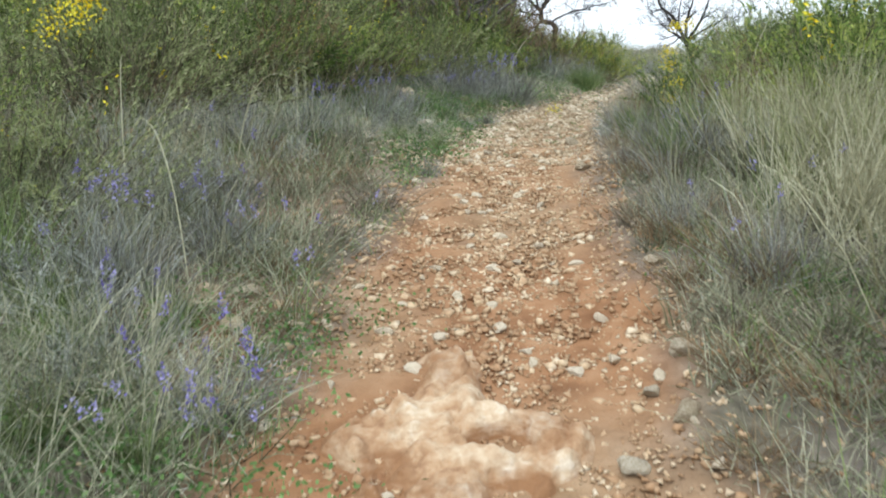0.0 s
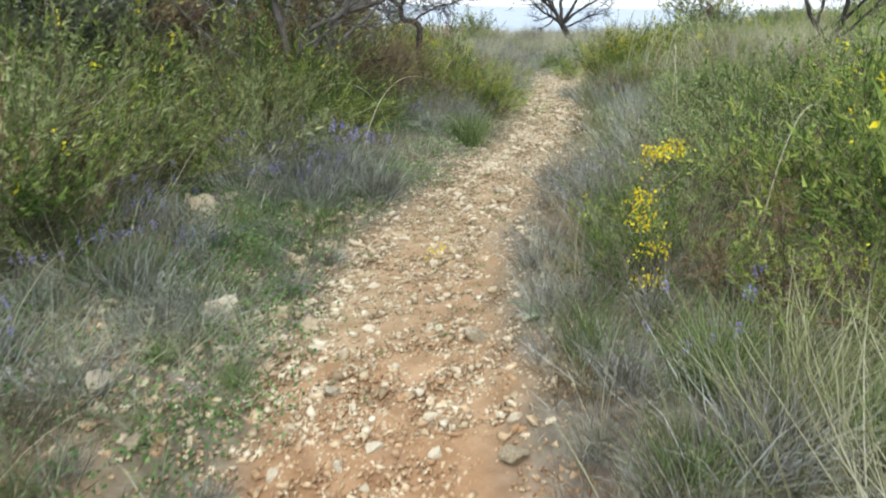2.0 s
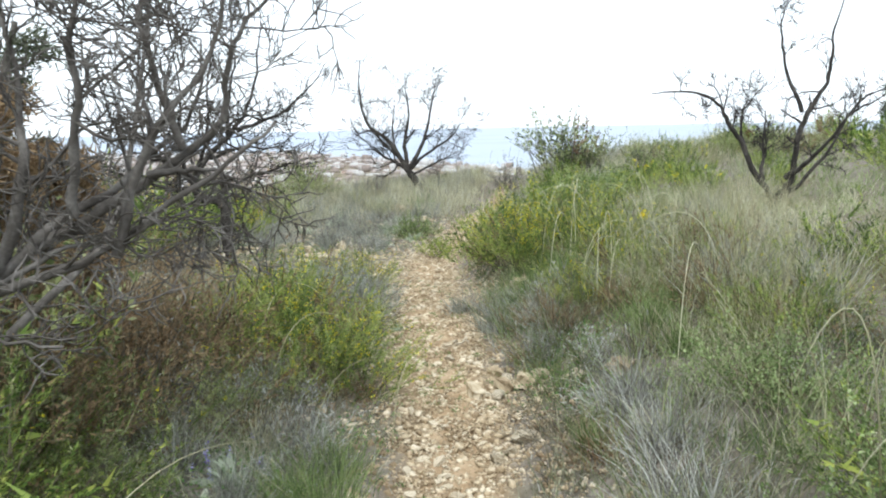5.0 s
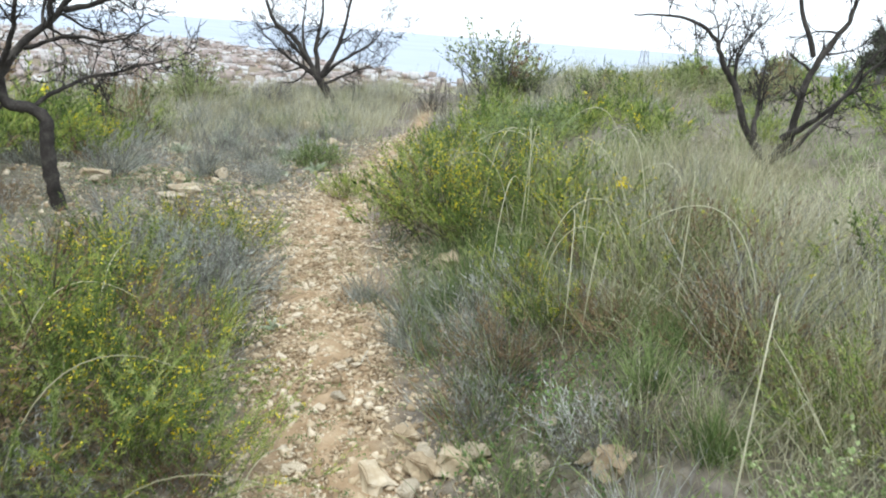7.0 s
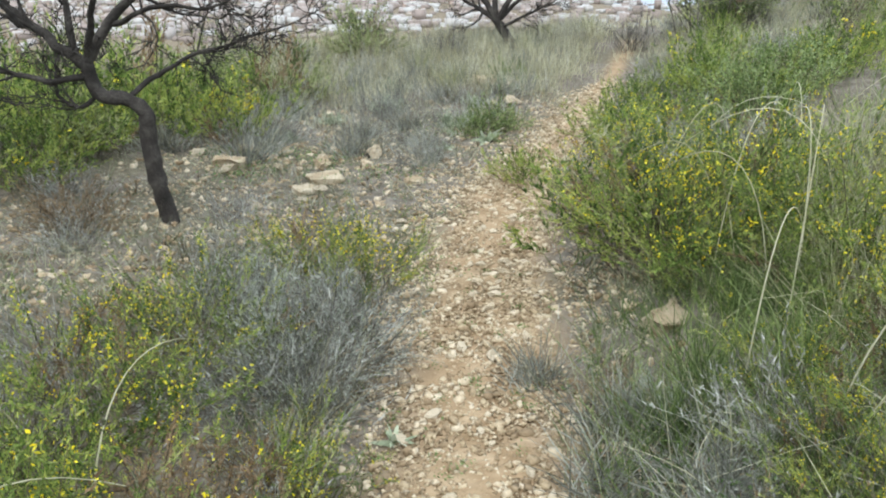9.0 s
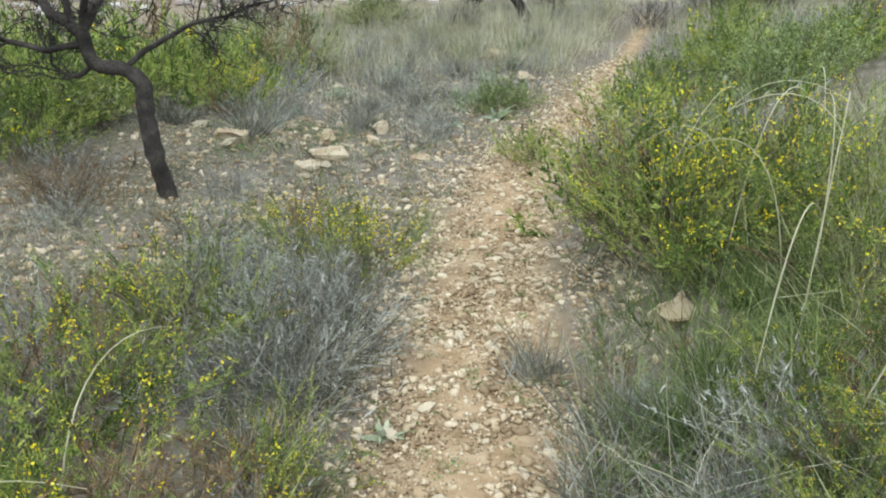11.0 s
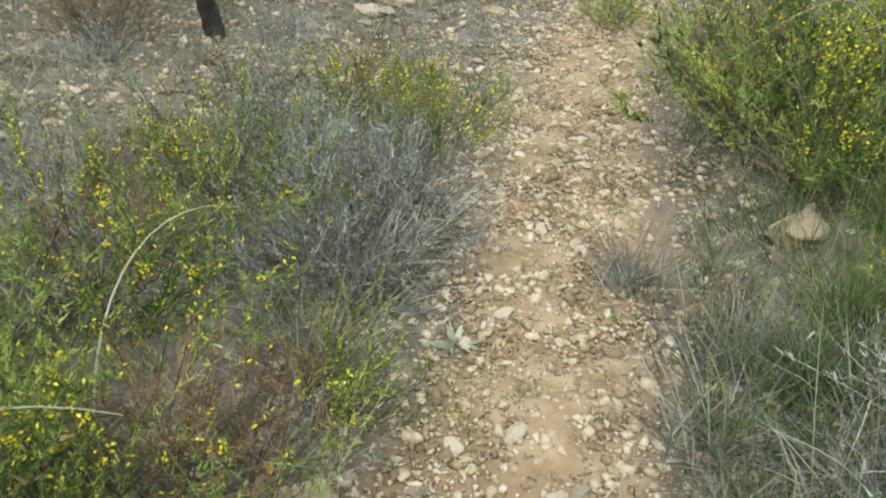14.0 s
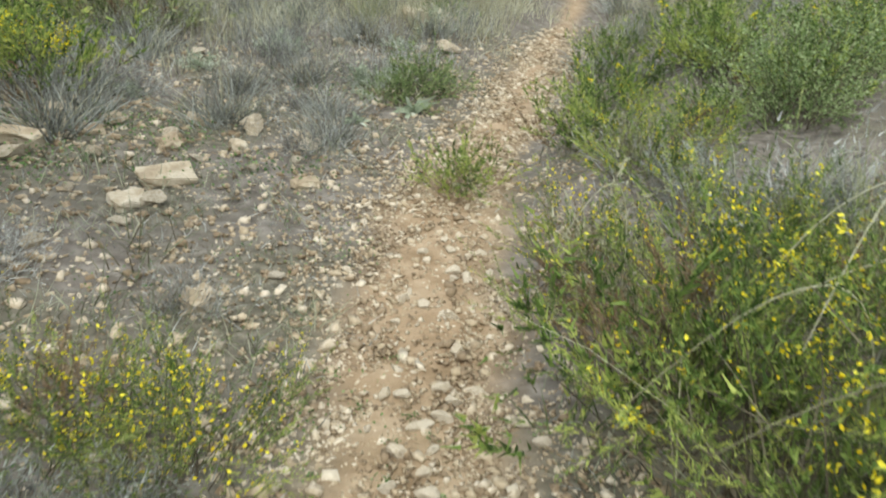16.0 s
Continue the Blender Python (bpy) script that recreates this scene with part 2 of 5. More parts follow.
def path_w(y):
    return np.interp(y, PATH_Y, PATH_W)


def slant(x, y):
    """The hill's own fall: down along y, up along x, near the walk."""
    return 0.0366 * np.clip(x, -9, 12) - 0.0524 * np.clip(y, -8, 26)


def height(x, y):
    x, y = np.asarray(x, float), np.asarray(y, float)
    d = path_d(x, y)
    z = np.interp(y, PROFILE_Y, PROFILE_Z) + slant(x, y)
    f = np.clip(1 - (y - 16) / 10, 0, 1)
    l, r = np.maximum(-d, 0), np.maximum(d, 0)
    g = np.clip(1 - (y - 12) / 7, 0, 1)
    bank = g * (0.05 * np.clip((l - 0.2) / 0.5, 0, 1) * np.clip((y - 6) / 2, 0, 1) + 0.13 * np.maximum(np.minimum(l, 3) - 0.45, 0) + 0.2 * np.maximum(np.minimum(l, 9) - 3, 0))
    bank = bank + 0.34 * np.maximum(np.minimum(r, 1.2) - 0.36, 0) + 0.085 * np.maximum(np.minimum(r, 9) - 1.2, 0)
    bumps = 0.03 * np.sin(2.1 * x + 1.3 * y) * np.sin(1.7 * y - 0.6 * x) + 0.012 * np.sin(6.3 * x + 2.0 * y) * np.sin(5.1 * y - 3.3 * x)
    z = z + f * bank + bumps * np.clip(np.abs(d) - 0.2, 0.15, 1)
    shore = np.clip(np.maximum((y + 0.68 * x - 1343) / 60, (y + 8 * x - 3100) / 300), 0, 1)
    return z - 9 * shore * (y > 200)


def lay(x, y, dz=0.0):
    return np.stack([x, y, height(x, y) + dz], -1)


def stretch(lo, hi, step, far_lo, far_hi, growth):
    a = list(np.arange(lo, hi + 1e-6, step))
    s = step
    while a[-1] < far_hi:
        s *= growth
        a.append(a[-1] + s)
    s = step
    while a[0] > far_lo:
        s *= growth
        a.insert(0, a[0] - s)
    return np.array(a)


def build_ground():
    xs = stretch(-3.0, 8.5, 0.11, -4000, 2500, 1.22)
    ys = stretch(-2.0, 18.0, 0.11, -400, 4200, 1.2)
    X, Y = np.meshgrid(xs, ys)
    Z = height(X, Y)
    near = (np.abs(path_d(X, Y)) < 6) & (Y < 24)
    rng = np.random.default_rng(3)
    Z = Z + np.where(near, rng.normal(size=Z.shape) * 0.006, 0)
    a, c = X.shape
    v = np.stack([X, Y, Z], -1).reshape(-1, 3)
    i = (np.arange(a - 1)[:, None] * c + np.arange(c - 1)[None]).ravel()
    t = np.concatenate([np.stack([i, i + 1, i + c + 1], 1), np.stack([i, i + c + 1, i + c], 1)])
    me = soup("ground", v, t, M_GROUND, smooth=True)
    d, w = np.abs(path_d(v[:, 0], v[:, 1])), path_w(v[:, 1])
    wob = 0.1 * np.sin(5 * v[:, 1] + 2 * v[:, 0]) + 0.07 * np.sin(11 * v[:, 1] - 3 * v[:, 0])
    mask = np.clip((w * (1.15 + wob) - d) / 0.18 + 0.35, 0, 1) * (v[:, 1] < 19)
    spill = (np.exp(-(((v[:, 0] + 0.85) / 0.32) ** 2 + ((v[:, 1] - 3.75) / 0.4) ** 2)) + np.exp(-(((v[:, 0] + 0.75) / 0.4) ** 2 + ((v[:, 1] - 4.6) / 0.4) ** 2)) + np.exp(-(((v[:, 0] + 0.88) / 0.3) ** 2 + ((v[:, 1] - 2.55) / 0.3) ** 2))) * (0.75 + 0.35 * np.sin(9 * v[:, 0]) * np.sin(7 * v[:, 1]))
    mask = np.maximum(mask, spill)
    far = np.clip((v[:, 1] - 250) / 100, 0, 1)
    mask = np.maximum(mask, 0.25 * far)
    me.attributes.new("path", "FLOAT", "POINT").data.foreach_set("value", mask.astype(np.float32))
    red = np.clip((8.4 - v[:, 1]) / 5.2, 0.16, 1) * (v[:, 1] < 30) * np.clip(0.9 + 0.5 * np.sin(3 * v[:, 1]) * np.sin(4 * v[:, 0]), 0, 1)
    me.attributes.new("red", "FLOAT", "POINT").data.foreach_set("value", red.astype(np.float32))
    return tagged(new("ground", me), "stony hillside earth with a worn reddish tan footpath", "ground", kind="structure")


GROUND = build_ground()


def build_sea():
    m = material("sea_water", [(0.3, 0.34, 0.4), (0.33, 0.37, 0.43), (0.36, 0.4, 0.45)], 0.004, 0.6, bump=0.0, fine=0.02)
    v = np.array([(-4900, 100, -41.6), (4900, 100, -41.6), (4900, 4950, -41.6), (-4900, 4950, -41.6)])
    return tagged(new("water", soup("water", v, np.array([(0, 1, 2), (0, 2, 3)]), m)), "pale blue hazy sea reaching the horizon", "sea", kind="structure")


build_sea()

# ---- bare trees ----


def limb(start, direction, length, r0, r1, rng, steps=7, wander=0.16, lift=0.05):
    pts, d, p = [np.array(start, float)], np.array(direction, float), np.array(start, float)
    for _ in range(steps):
        d = unit(d + rng.normal(size=3) * wander + np.array([0, 0, lift]))
        p = p + d * length / steps
        pts.append(p.copy())
    return np.array(pts), np.linspace(r0, r1, steps + 1)


def offshoots(pts, radii, rng, count, length, out, depth, wander=0.2, lift=0.04, spread=0.8):
    """Side branches of a limb, and theirs, as tubes gathered in out."""
    for _ in range(count):
        s = rng.uniform(0.25, 1.0)
        i = min(int(s * (len(pts) - 1)), len(pts) - 2)
        fr = s * (len(pts) - 1) - i
        p = pts[i] * (1 - fr) + pts[i + 1] * fr
        r = (radii[i] * (1 - fr) + radii[i + 1] * fr) * 0.58
        d = unit(unit(pts[i + 1] - pts[i]) + rng.normal(size=3) * spread)
        ln = length * rng.uniform(0.5, 1.2)
        q, rr = limb(p, d, ln, max(r, 0.003), max(r * 0.3, 0.0018), rng, 4, wander, lift)
        out.append(tube(q, rr, 5 if r > 0.012 else 3))
        if depth > 0:
            offshoots(q, rr, rng, 5, length * 0.55, out, depth - 1, wander, lift, spread)


def curve_through(way, steps=5):
    """A smooth line through waypoints."""
    p = np.array(way, float)
    p = np.concatenate([[2 * p[0] - p[1]], p, [2 * p[-1] - p[-2]]])
    out = []
    for i in range(1, len(p) - 2):
        for t in np.linspace(0, 1, steps, endpoint=False):
            a, b, c, d = p[i - 1], p[i], p[i + 1], p[i + 2]
            out.append(0.5 * (2 * b + (c - a) * t + (2 * a - 5 * b + 4 * c - d) * t * t + (3 * b - a - 3 * c + d) * t ** 3))
    out.append(p[-2])
    return np.array(out)


def bare_tree(label, x, y, facing, trunk, limbs, seed, r0, bark, twigs=7, twig_len=0.4, depth=2, thin=0.0022):
    """A leafless tree. Trunk and limbs are waypoints (across, up, back) in metres, across the given bearing."""
    rng = np.random.default_rng(seed)
    root = new("bare_tree")
    root.location = (x, y, float(height(x, y)))
    tagged(root, label, "tree", "bare trees")
    right, back = np.array([np.cos(radians(facing)), -np.sin(radians(facing)), 0]), np.array([np.sin(radians(facing)), np.cos(radians(facing)), 0])

    def place(way):
        return curve_through([right * w[0] + back * (w[2] if len(w) > 2 else 0) + np.array([0, 0, w[1]]) for w in way])

    q = place([(0.01, -0.15)] + trunk)
    r = np.linspace(r0 * 1.25, r0 * 0.85, len(q)) * (1 + rng.normal(size=len(q)) * 0.06)
    v, f = tube(q, r, 10)
    part("trunk", soup("trunk", v + rng.normal(size=v.shape) * 0.06 * r0, f, bark, smooth=True), root)
    for k, way in limbs:
        q = place(way)
        q[1:] += np.cumsum(rng.normal(size=(len(q) - 1, 3)) * 0.008, 0)
        r = np.linspace(r0 * k, max(r0 * k * 0.16, thin), len(q)) * (1 + rng.normal(size=len(q)) * 0.05)
        lm = part("limb", soup("limb", *tube(q, r, 7), bark, smooth=True), root)
        out = []
        offshoots(q, r, rng, twigs, twig_len, out, depth, 0.26, 0.05, 0.75)
        tagged(part("twig_spray", soup("twig_spray", *merge(out), bark, smooth=True), lm), kind="stuff")
    return root


bare_tree("bare dark-barked almond tree with a crooked trunk on stony ground", 1.92, 13.35, 10, [(0, 0), (-0.04, 0.25), (-0.05, 0.5), (-0.045, 0.63), (-0.13, 0.71), (-0.27, 0.74), (-0.32, 0.92)],
          [(0.8, [(-0.32, 0.9), (-0.45, 1.0), (-0.61, 1.1, 0.05), (-0.76, 1.3, 0.1), (-0.88, 1.51, 0.1), (-1.02, 1.95, 0.1)]), (0.75, [(-0.32, 0.9), (-0.15, 1.1, 0.05), (0.1, 1.36, 0.1), (0.23, 1.48, 0.15), (0.35, 1.86, 0.2), (0.42, 2.3, 0.2)]),
           (0.5, [(0.1, 1.36, 0.1), (0.35, 1.43, 0.05), (0.6, 1.55), (0.8, 1.74), (1.02, 1.98)]), (0.5, [(-0.3, 0.84), (-0.48, 0.88, -0.1), (-0.69, 0.94, -0.15), (-0.9, 1.02, -0.2), (-1.25, 1.12, -0.2)]),
           (0.5, [(-0.3, 0.92), (-0.18, 1.2, -0.2), (-0.12, 1.66, -0.35), (-0.06, 2.16, -0.4)]), (0.4, [(-0.13, 0.71), (0.05, 0.86, 0.15), (0.3, 0.96, 0.2), (0.62, 1.06, 0.2), (0.85, 1.1, 0.2)]),
           (0.5, [(-0.34, 0.92), (-0.42, 1.28, 0.2), (-0.36, 1.79, 0.3), (-0.42, 2.29, 0.3)]), (0.35, [(-0.61, 1.1), (-0.72, 1.5, -0.15), (-0.7, 1.95, -0.2)]), (0.35, [(-0.27, 0.74), (-0.4, 0.7, -0.05), (-0.47, 0.8, -0.1), (-0.42, 0.98, -0.1)]),
           (0.45, [(0.0, 1.25, 0.1), (0.05, 1.6, -0.1), (0.12, 1.95, -0.15), (0.1, 2.3, -0.2)]), (0.4, [(-0.15, 1.1, 0.05), (0.12, 1.2, -0.15), (0.45, 1.25, -0.2), (0.7, 1.4, -0.2)])],
          11, 0.043, M_BARK, twigs=10, twig_len=0.36, thin=0.003)
bare_tree("bare leaning dark tree on the crest against the sea", 6.15, 19.05, 21, [(0, 0), (-0.12, 0.18), (-0.28, 0.42)],
          [(0.6, [(-0.28, 0.4), (-0.5, 0.52), (-0.8, 0.68, 0.1), (-1.3, 1.1, 0.2)]), (0.65, [(-0.28, 0.42), (-0.55, 0.88, -0.1), (-0.92, 1.25, -0.1), (-1.02, 1.9), (-0.98, 2.4)]), (0.65, [(-0.27, 0.42), (-0.3, 0.9, 0.1), (-0.2, 1.4, 0.2), (-0.3, 1.95, 0.2)]),
           (0.6, [(-0.24, 0.4), (0.05, 0.9, -0.1), (0.22, 1.55, -0.2), (0.3, 2.0, -0.2)]), (0.5, [(-0.24, 0.4), (0.1, 0.7, 0.1), (0.5, 0.98, 0.2), (0.75, 1.25, 0.2)]), (0.5, [(-0.28, 0.42), (-0.52, 1.0, 0.3), (-0.5, 1.7, 0.4)]), (0.4, [(-0.2, 0.3), (0.2, 0.5, -0.2), (0.6, 0.6, -0.2)]), (0.45, [(-0.28, 0.45), (-0.7, 0.9, 0.3), (-1.0, 1.35, 0.4)])],
          12, 0.07, M_BARK, twigs=11, twig_len=0.5, thin=0.004)
bare_tree("bare dark tree with several rising stems among tall grass", 6.72, 11.4, 25, [(0, 0), (0.0, 0.12)],
          [(0.75, [(0, 0.08), (-0.2, 0.34), (-0.34, 0.62), (-0.5, 0.85), (-0.62, 1.0), (-0.9, 1.08), (-1.2, 1.05)]), (0.6, [(-0.12, 0.25), (-0.08, 0.5, 0.1), (-0.07, 0.9, 0.1)]), (0.85, [(0.02, 0.08), (0.12, 0.3), (0.17, 0.72), (0.27, 1.02), (0.4, 1.25), (0.42, 1.6), (0.5, 2.0)]),
           (0.5, [(0.22, 0.9), (0.1, 1.3, 0.1), (0.05, 1.65, 0.1), (0.1, 2.0, 0.1)]), (0.6, [(0.1, 0.28), (0.3, 0.52, -0.2), (0.55, 0.85, -0.3), (0.85, 1.08, -0.4)]), (0.6, [(0.04, 0.06), (0.3, 0.22, 0.1), (0.58, 0.55, 0.1), (0.85, 1.0, 0.1), (1.1, 1.15, 0.1)]), (0.45, [(-0.28, 0.5), (-0.26, 0.8, 0.2), (-0.15, 1.05, 0.3)])],
          13, 0.043, M_BARK, twigs=8, twig_len=0.3)
bare_tree("dead grey tree with long bare spreading branches over brown scrub", 0.2, 8.85, 21, [(0, 0), (0.0, 0.3)],
          [(0.62, [(0, 0.25), (0.22, 0.68), (0.5, 0.96), (0.7, 1.08, 0.05), (0.95, 1.26, 0.05), (1.08, 1.38, 0.05), (1.14, 1.62, 0.0), (1.28, 1.8, 0.0)]), (0.42, [(0.1, 0.5), (0.38, 0.84, -0.05), (0.6, 0.96), (0.8, 0.97, 0.1)]), (0.5, [(0.42, 0.9), (0.54, 1.25), (0.52, 1.5, 0.05), (0.5, 1.95, 0.1)]), (0.4, [(0.68, 1.08), (0.74, 1.36, -0.1), (0.76, 1.6, -0.15), (0.82, 2.0, -0.2)]),
           (0.4, [(0.55, 1.0), (0.8, 1.18, 0.15), (1.0, 1.34, 0.2), (1.1, 1.62, 0.2)]), (0.34, [(1.0, 1.28, 0.1), (0.93, 1.62, 0.05), (0.96, 1.98)]), (0.32, [(0.9, 1.2, 0.05), (1.05, 1.22, 0.1), (1.2, 1.17, 0.1)]),
           (0.8, [(0, 0.25), (-0.12, 0.78), (-0.15, 1.1), (-0.06, 1.5), (0, 2.0)]), (0.55, [(0, 0.3), (-0.4, 0.7, 0.1), (-0.8, 1.1, 0.2), (-1.1, 1.7, 0.2)]),
           (0.55, [(0, 0.3), (-0.2, 0.9, 0.4), (0.1, 1.4, 0.6), (0.15, 2.1, 0.7)]), (0.5, [(0, 0.3), (-0.5, 0.6, -0.3), (-0.8, 1.0, -0.5), (-0.9, 1.6, -0.5)]), (0.45, [(0.1, 0.4), (0.5, 0.9, 0.6), (0.6, 1.4, 0.9), (0.65, 1.9, 1.0)]),
           (0.55, [(-0.02, 0.28), (0.1, 0.66, -0.05), (0.46, 0.84, -0.1), (0.84, 0.97, -0.1), (1.2, 1.19, -0.1), (1.45, 1.34, -0.1)]), (0.4, [(0.0, 0.28), (0.12, 0.56, -0.2), (0.34, 0.66, -0.25), (0.55, 0.74, -0.3), (0.78, 0.72, -0.3)]), (0.4, [(0.46, 0.84, -0.1), (0.47, 1.1, -0.1), (0.42, 1.45, -0.1), (0.4, 1.95, -0.1)]),
           (0.45, [(0.0, 0.28), (-0.4, 0.62, 0.2), (-0.75, 0.82, 0.3), (-1.15, 1.0, 0.4), (-1.5, 1.3, 0.4)]), (0.4, [(0.84, 0.97, -0.1), (0.98, 1.3, -0.15), (1.16, 1.5, -0.15), (1.3, 1.9, -0.2)])],
          14, 0.046, M_GREYBARK, twigs=7, twig_len=0.34)


def pine(label, x, y, tall, seed, foliage, lean=(0, 0)):
    """A scrubby conifer: trunk, crown of needle tufts on limbs."""
    rng = np.random.default_rng(seed)
    root = new("scrub_pine")
    root.location = (x, y, float(height(x, y)) - 0.05)
    tagged(root, label, "tree", "scrub pines")
    q, rr = limb((0, 0, 0), unit(np.array([lean[0], lean[1], 1.0])), tall, 0.06, 0.015, rng, 9, 0.1, 0.05)
    part("trunk", soup("trunk", *tube(q, rr, 7), M_GREYBARK, smooth=True), root)
    limbs_, tufts_p, tufts_d = [], [], []
    for _ in range(int(26 * tall)):
        s = rng.uniform(0.2, 1)
        p = q[min(int(s * 9), 8)]
        az = rng.uniform(0, 2 * np.pi)
        d = unit(np.array([np.cos(az), np.sin(az), rng.uniform(0.1, 0.9)]))
        a, b = limb(p, d, tall * rng.uniform(0.2, 0.42) * (1.1 - 0.6 * s), 0.014, 0.004, rng, 5, 0.2, 0.08)
        limbs_.append(tube(a, b, 4))
        for j in range(2, 6):
            tufts_p.append(a[j])
            tufts_d.append(unit(a[j] - a[j - 1]))
    tagged(part("twig_spray", soup("twig_spray", *merge(limbs_), M_GREYBARK), root), kind="stuff")
    tp, td = np.array(tufts_p), np.array(tufts_d)
    k = 60
    tp, td = np.repeat(tp, k, 0), np.repeat(td, k, 0)
    tp = tp + rng.normal(size=tp.shape) * 0.035
    part("crown", soup("crown", *leaves(tp, unit(td + rng.normal(size=td.shape) * 0.7), rng.uniform(0.04, 0.085, len(tp)), 0.013, rng), foliage), root)
    return root


pine("scraggy grey-green pine behind the dead tree", -0.55, 9.9, 2.3, 21, M_PINE)
pine("dark scrub pine on the bank above the path", -1.6, 9.3, 2.4, 22, M_PINE)
pine("small half-dead pine with brown needles", 0.75, 10.4, 1.25, 23, M_DEAD)
pine("scraggy dark pine among brown scrub", 0.25, 10.9, 1.9, 25, M_PINE)
pine("distant dark scrub pine beside tall grass", 11.0, 13.3, 1.2, 24, M_PINE)
pine("scraggy grey-green pine behind the bare branches", -0.05, 10.15, 2.0, 27, M_PINE)
pine("half-dead pine with rust-brown needles in the scrub", 0.5, 9.95, 1.5, 28, M_DEAD)
pine("dark grey-green pine on the bank above the scrub", -1.45, 8.5, 2.3, 29, M_PINE)
pine("thin half-dead pine with brown needles on the bank", -0.95, 8.9, 1.45, 30, M_DEAD)
pine("tall grey-green pine high on the bank", -2.6, 8.0, 2.4, 26, M_PINE)

# ---- shrubs ----


def shrub_meshes(seed, radius, tall, stems, twigs, leaf_n, leaf_len, leaf_w, foliage, blossoms=0, blossom_size=0.014, oval=False, spread=62, brown=0.0, stem_mat=None, stem_w=0.006):
    """Stems, foliage and blossom meshes of one shrub, base at the origin."""
    rng = np.random.default_rng(seed)
    d = upward(stems, rng, spread)
    p = np.stack([rng.normal(size=stems) * radius * 0.22, rng.normal(size=stems) * radius * 0.22, np.full(stems, -0.05)], 1)
    reach = 1 / np.sqrt((d[:, 2] / tall) ** 2 + (1 - d[:, 2] ** 2) / radius ** 2)
    ln = reach * rng.uniform(0.7, 1.12, stems)
    droop = rng.uniform(0.0, 0.22, stems)
    wood = [ribbons(p, d, ln, stem_w, droop, 4, rng)]
    i = rng.integers(0, stems, twigs)
    s = rng.uniform(0.3, 1.0, twigs)
    tp = p[i] + d[i] * (ln[i] * s)[:, None]
    tp[:, 2] -= droop[i] * ln[i] * s * s
    td = unit(d[i] + rng.normal(size=(twigs, 3)) * 0.42 + np.array([0, 0, 0.22]))
    tl = reach[i] * rng.uniform(0.2, 0.48, twigs)
    wood.append(ribbons(tp, td, tl, stem_w * 0.55, 0.1, 2, rng))
    j = rng.integers(0, twigs, leaf_n)
    u = rng.uniform(0.05, 1.0, leaf_n)
    lp = tp[j] + td[j] * (tl[j] * u)[:, None] + rng.normal(size=(leaf_n, 3)) * 0.004
    ldir = unit(td[j] * 0.8 + rng.normal(size=(leaf_n, 3)) * (0.7 if oval else 0.36))
    size = rng.uniform(0.6, 1.25, leaf_n)
    lv = (rhombs if oval else leaves)(lp, ldir, leaf_len * size, leaf_w * size, rng)
    made = [("stem_tangle", soup("stem_tangle", *merge(wood), stem_mat or M_STEM))]
    if brown:
        part_n = len(lv[1]) // leaf_n
        pick = (np.sin(lp[:, 0] * 5 + seed) + np.sin(lp[:, 1] * 6 + seed * 2) + 0.6 * (tall * 0.5 - lp[:, 2]) / tall > 2 * (1 - 2 * brown)).astype(int)
        made.append(("foliage", soup("foliage", *lv, [foliage, M_DEAD], np.repeat(pick, part_n))))
    else:
        made.append(("foliage", soup("foliage", *lv, foliage)))
    if blossoms:
        top = np.argsort(-(tp[:, 2] + td[:, 2] * tl) + rng.normal(size=twigs) * 0.12)[: max(6, twigs // 2)]
        c = rng.choice(top, max(3, blossoms // 6))
        b = np.repeat(c, 6)
        along = np.repeat(rng.uniform(0.25, 0.95, len(c)), 6) + rng.normal(size=len(b)) * 0.16
        bp = tp[b] + td[b] * (tl[b] * along)[:, None] + rng.normal(size=(len(b), 3)) * 0.007
        made.append(("blossom", soup("blossom", *rhombs(bp, unit(rng.normal(size=(len(b), 3))), blossom_size * 1.9, blossom_size, rng), M_BLOSSOM)))
    return made


def shrub(name, made, label, category, group):
    root = new(name)
    for n, me in made:
        tagged(part(n, me, root, "small yellow flowers" if n == "blossom" else ""), kind="stuff")
    return tagged(root, label, category, group)


def plant(kinds, spots, seed, size=(0.85, 1.2), sink=0.0):
    """Sets the shrubs of a kind at spots (x, y, scale); the first of each mesh, then copies."""
    rng = np.random.default_rng(seed)
    used = set()
    for k, (x, y, s) in enumerate(spots):
        i = k % len(kinds)
        g = s * rng.uniform(*size)
        m = Matrix.LocRotScale((x, y, float(height(x, y)) - sink), Euler((rng.normal() * 0.06, rng.normal() * 0.06, rng.uniform(0, 6.28))), None)
        if i in used:
            ob = copy_thing(kinds[i], m)
        else:
            ob = kinds[i]
            used.add(i)
            ob.matrix_basis = m
        ob.scale = (g, g, g * rng.uniform(0.9, 1.1))


def scatter(count, y0, y1, d0, d1, seed, scale=1.0, gap=0.0, keep=None):
    """Random spots between two lines beside the path."""
    rng = np.random.default_rng(seed)
    got = []
    for _ in range(count * 20):
        y, d = rng.uniform(y0, y1), rng.uniform(d0, d1)
        x = float(path_x(y)) + d
        if keep and not keep(x, y):
            continue
        if gap and any((x - a) ** 2 + (y - b) ** 2 < gap * gap for a, b, _ in got):
            continue
        got.append((x, y, scale))
        if len(got) == count:
            break
    return got


def open_foot(x, y):
    """Away from the foot of the many-stemmed tree and the slope below it."""
    return np.hypot(x - 6.3, y - 11.0) > 1.3


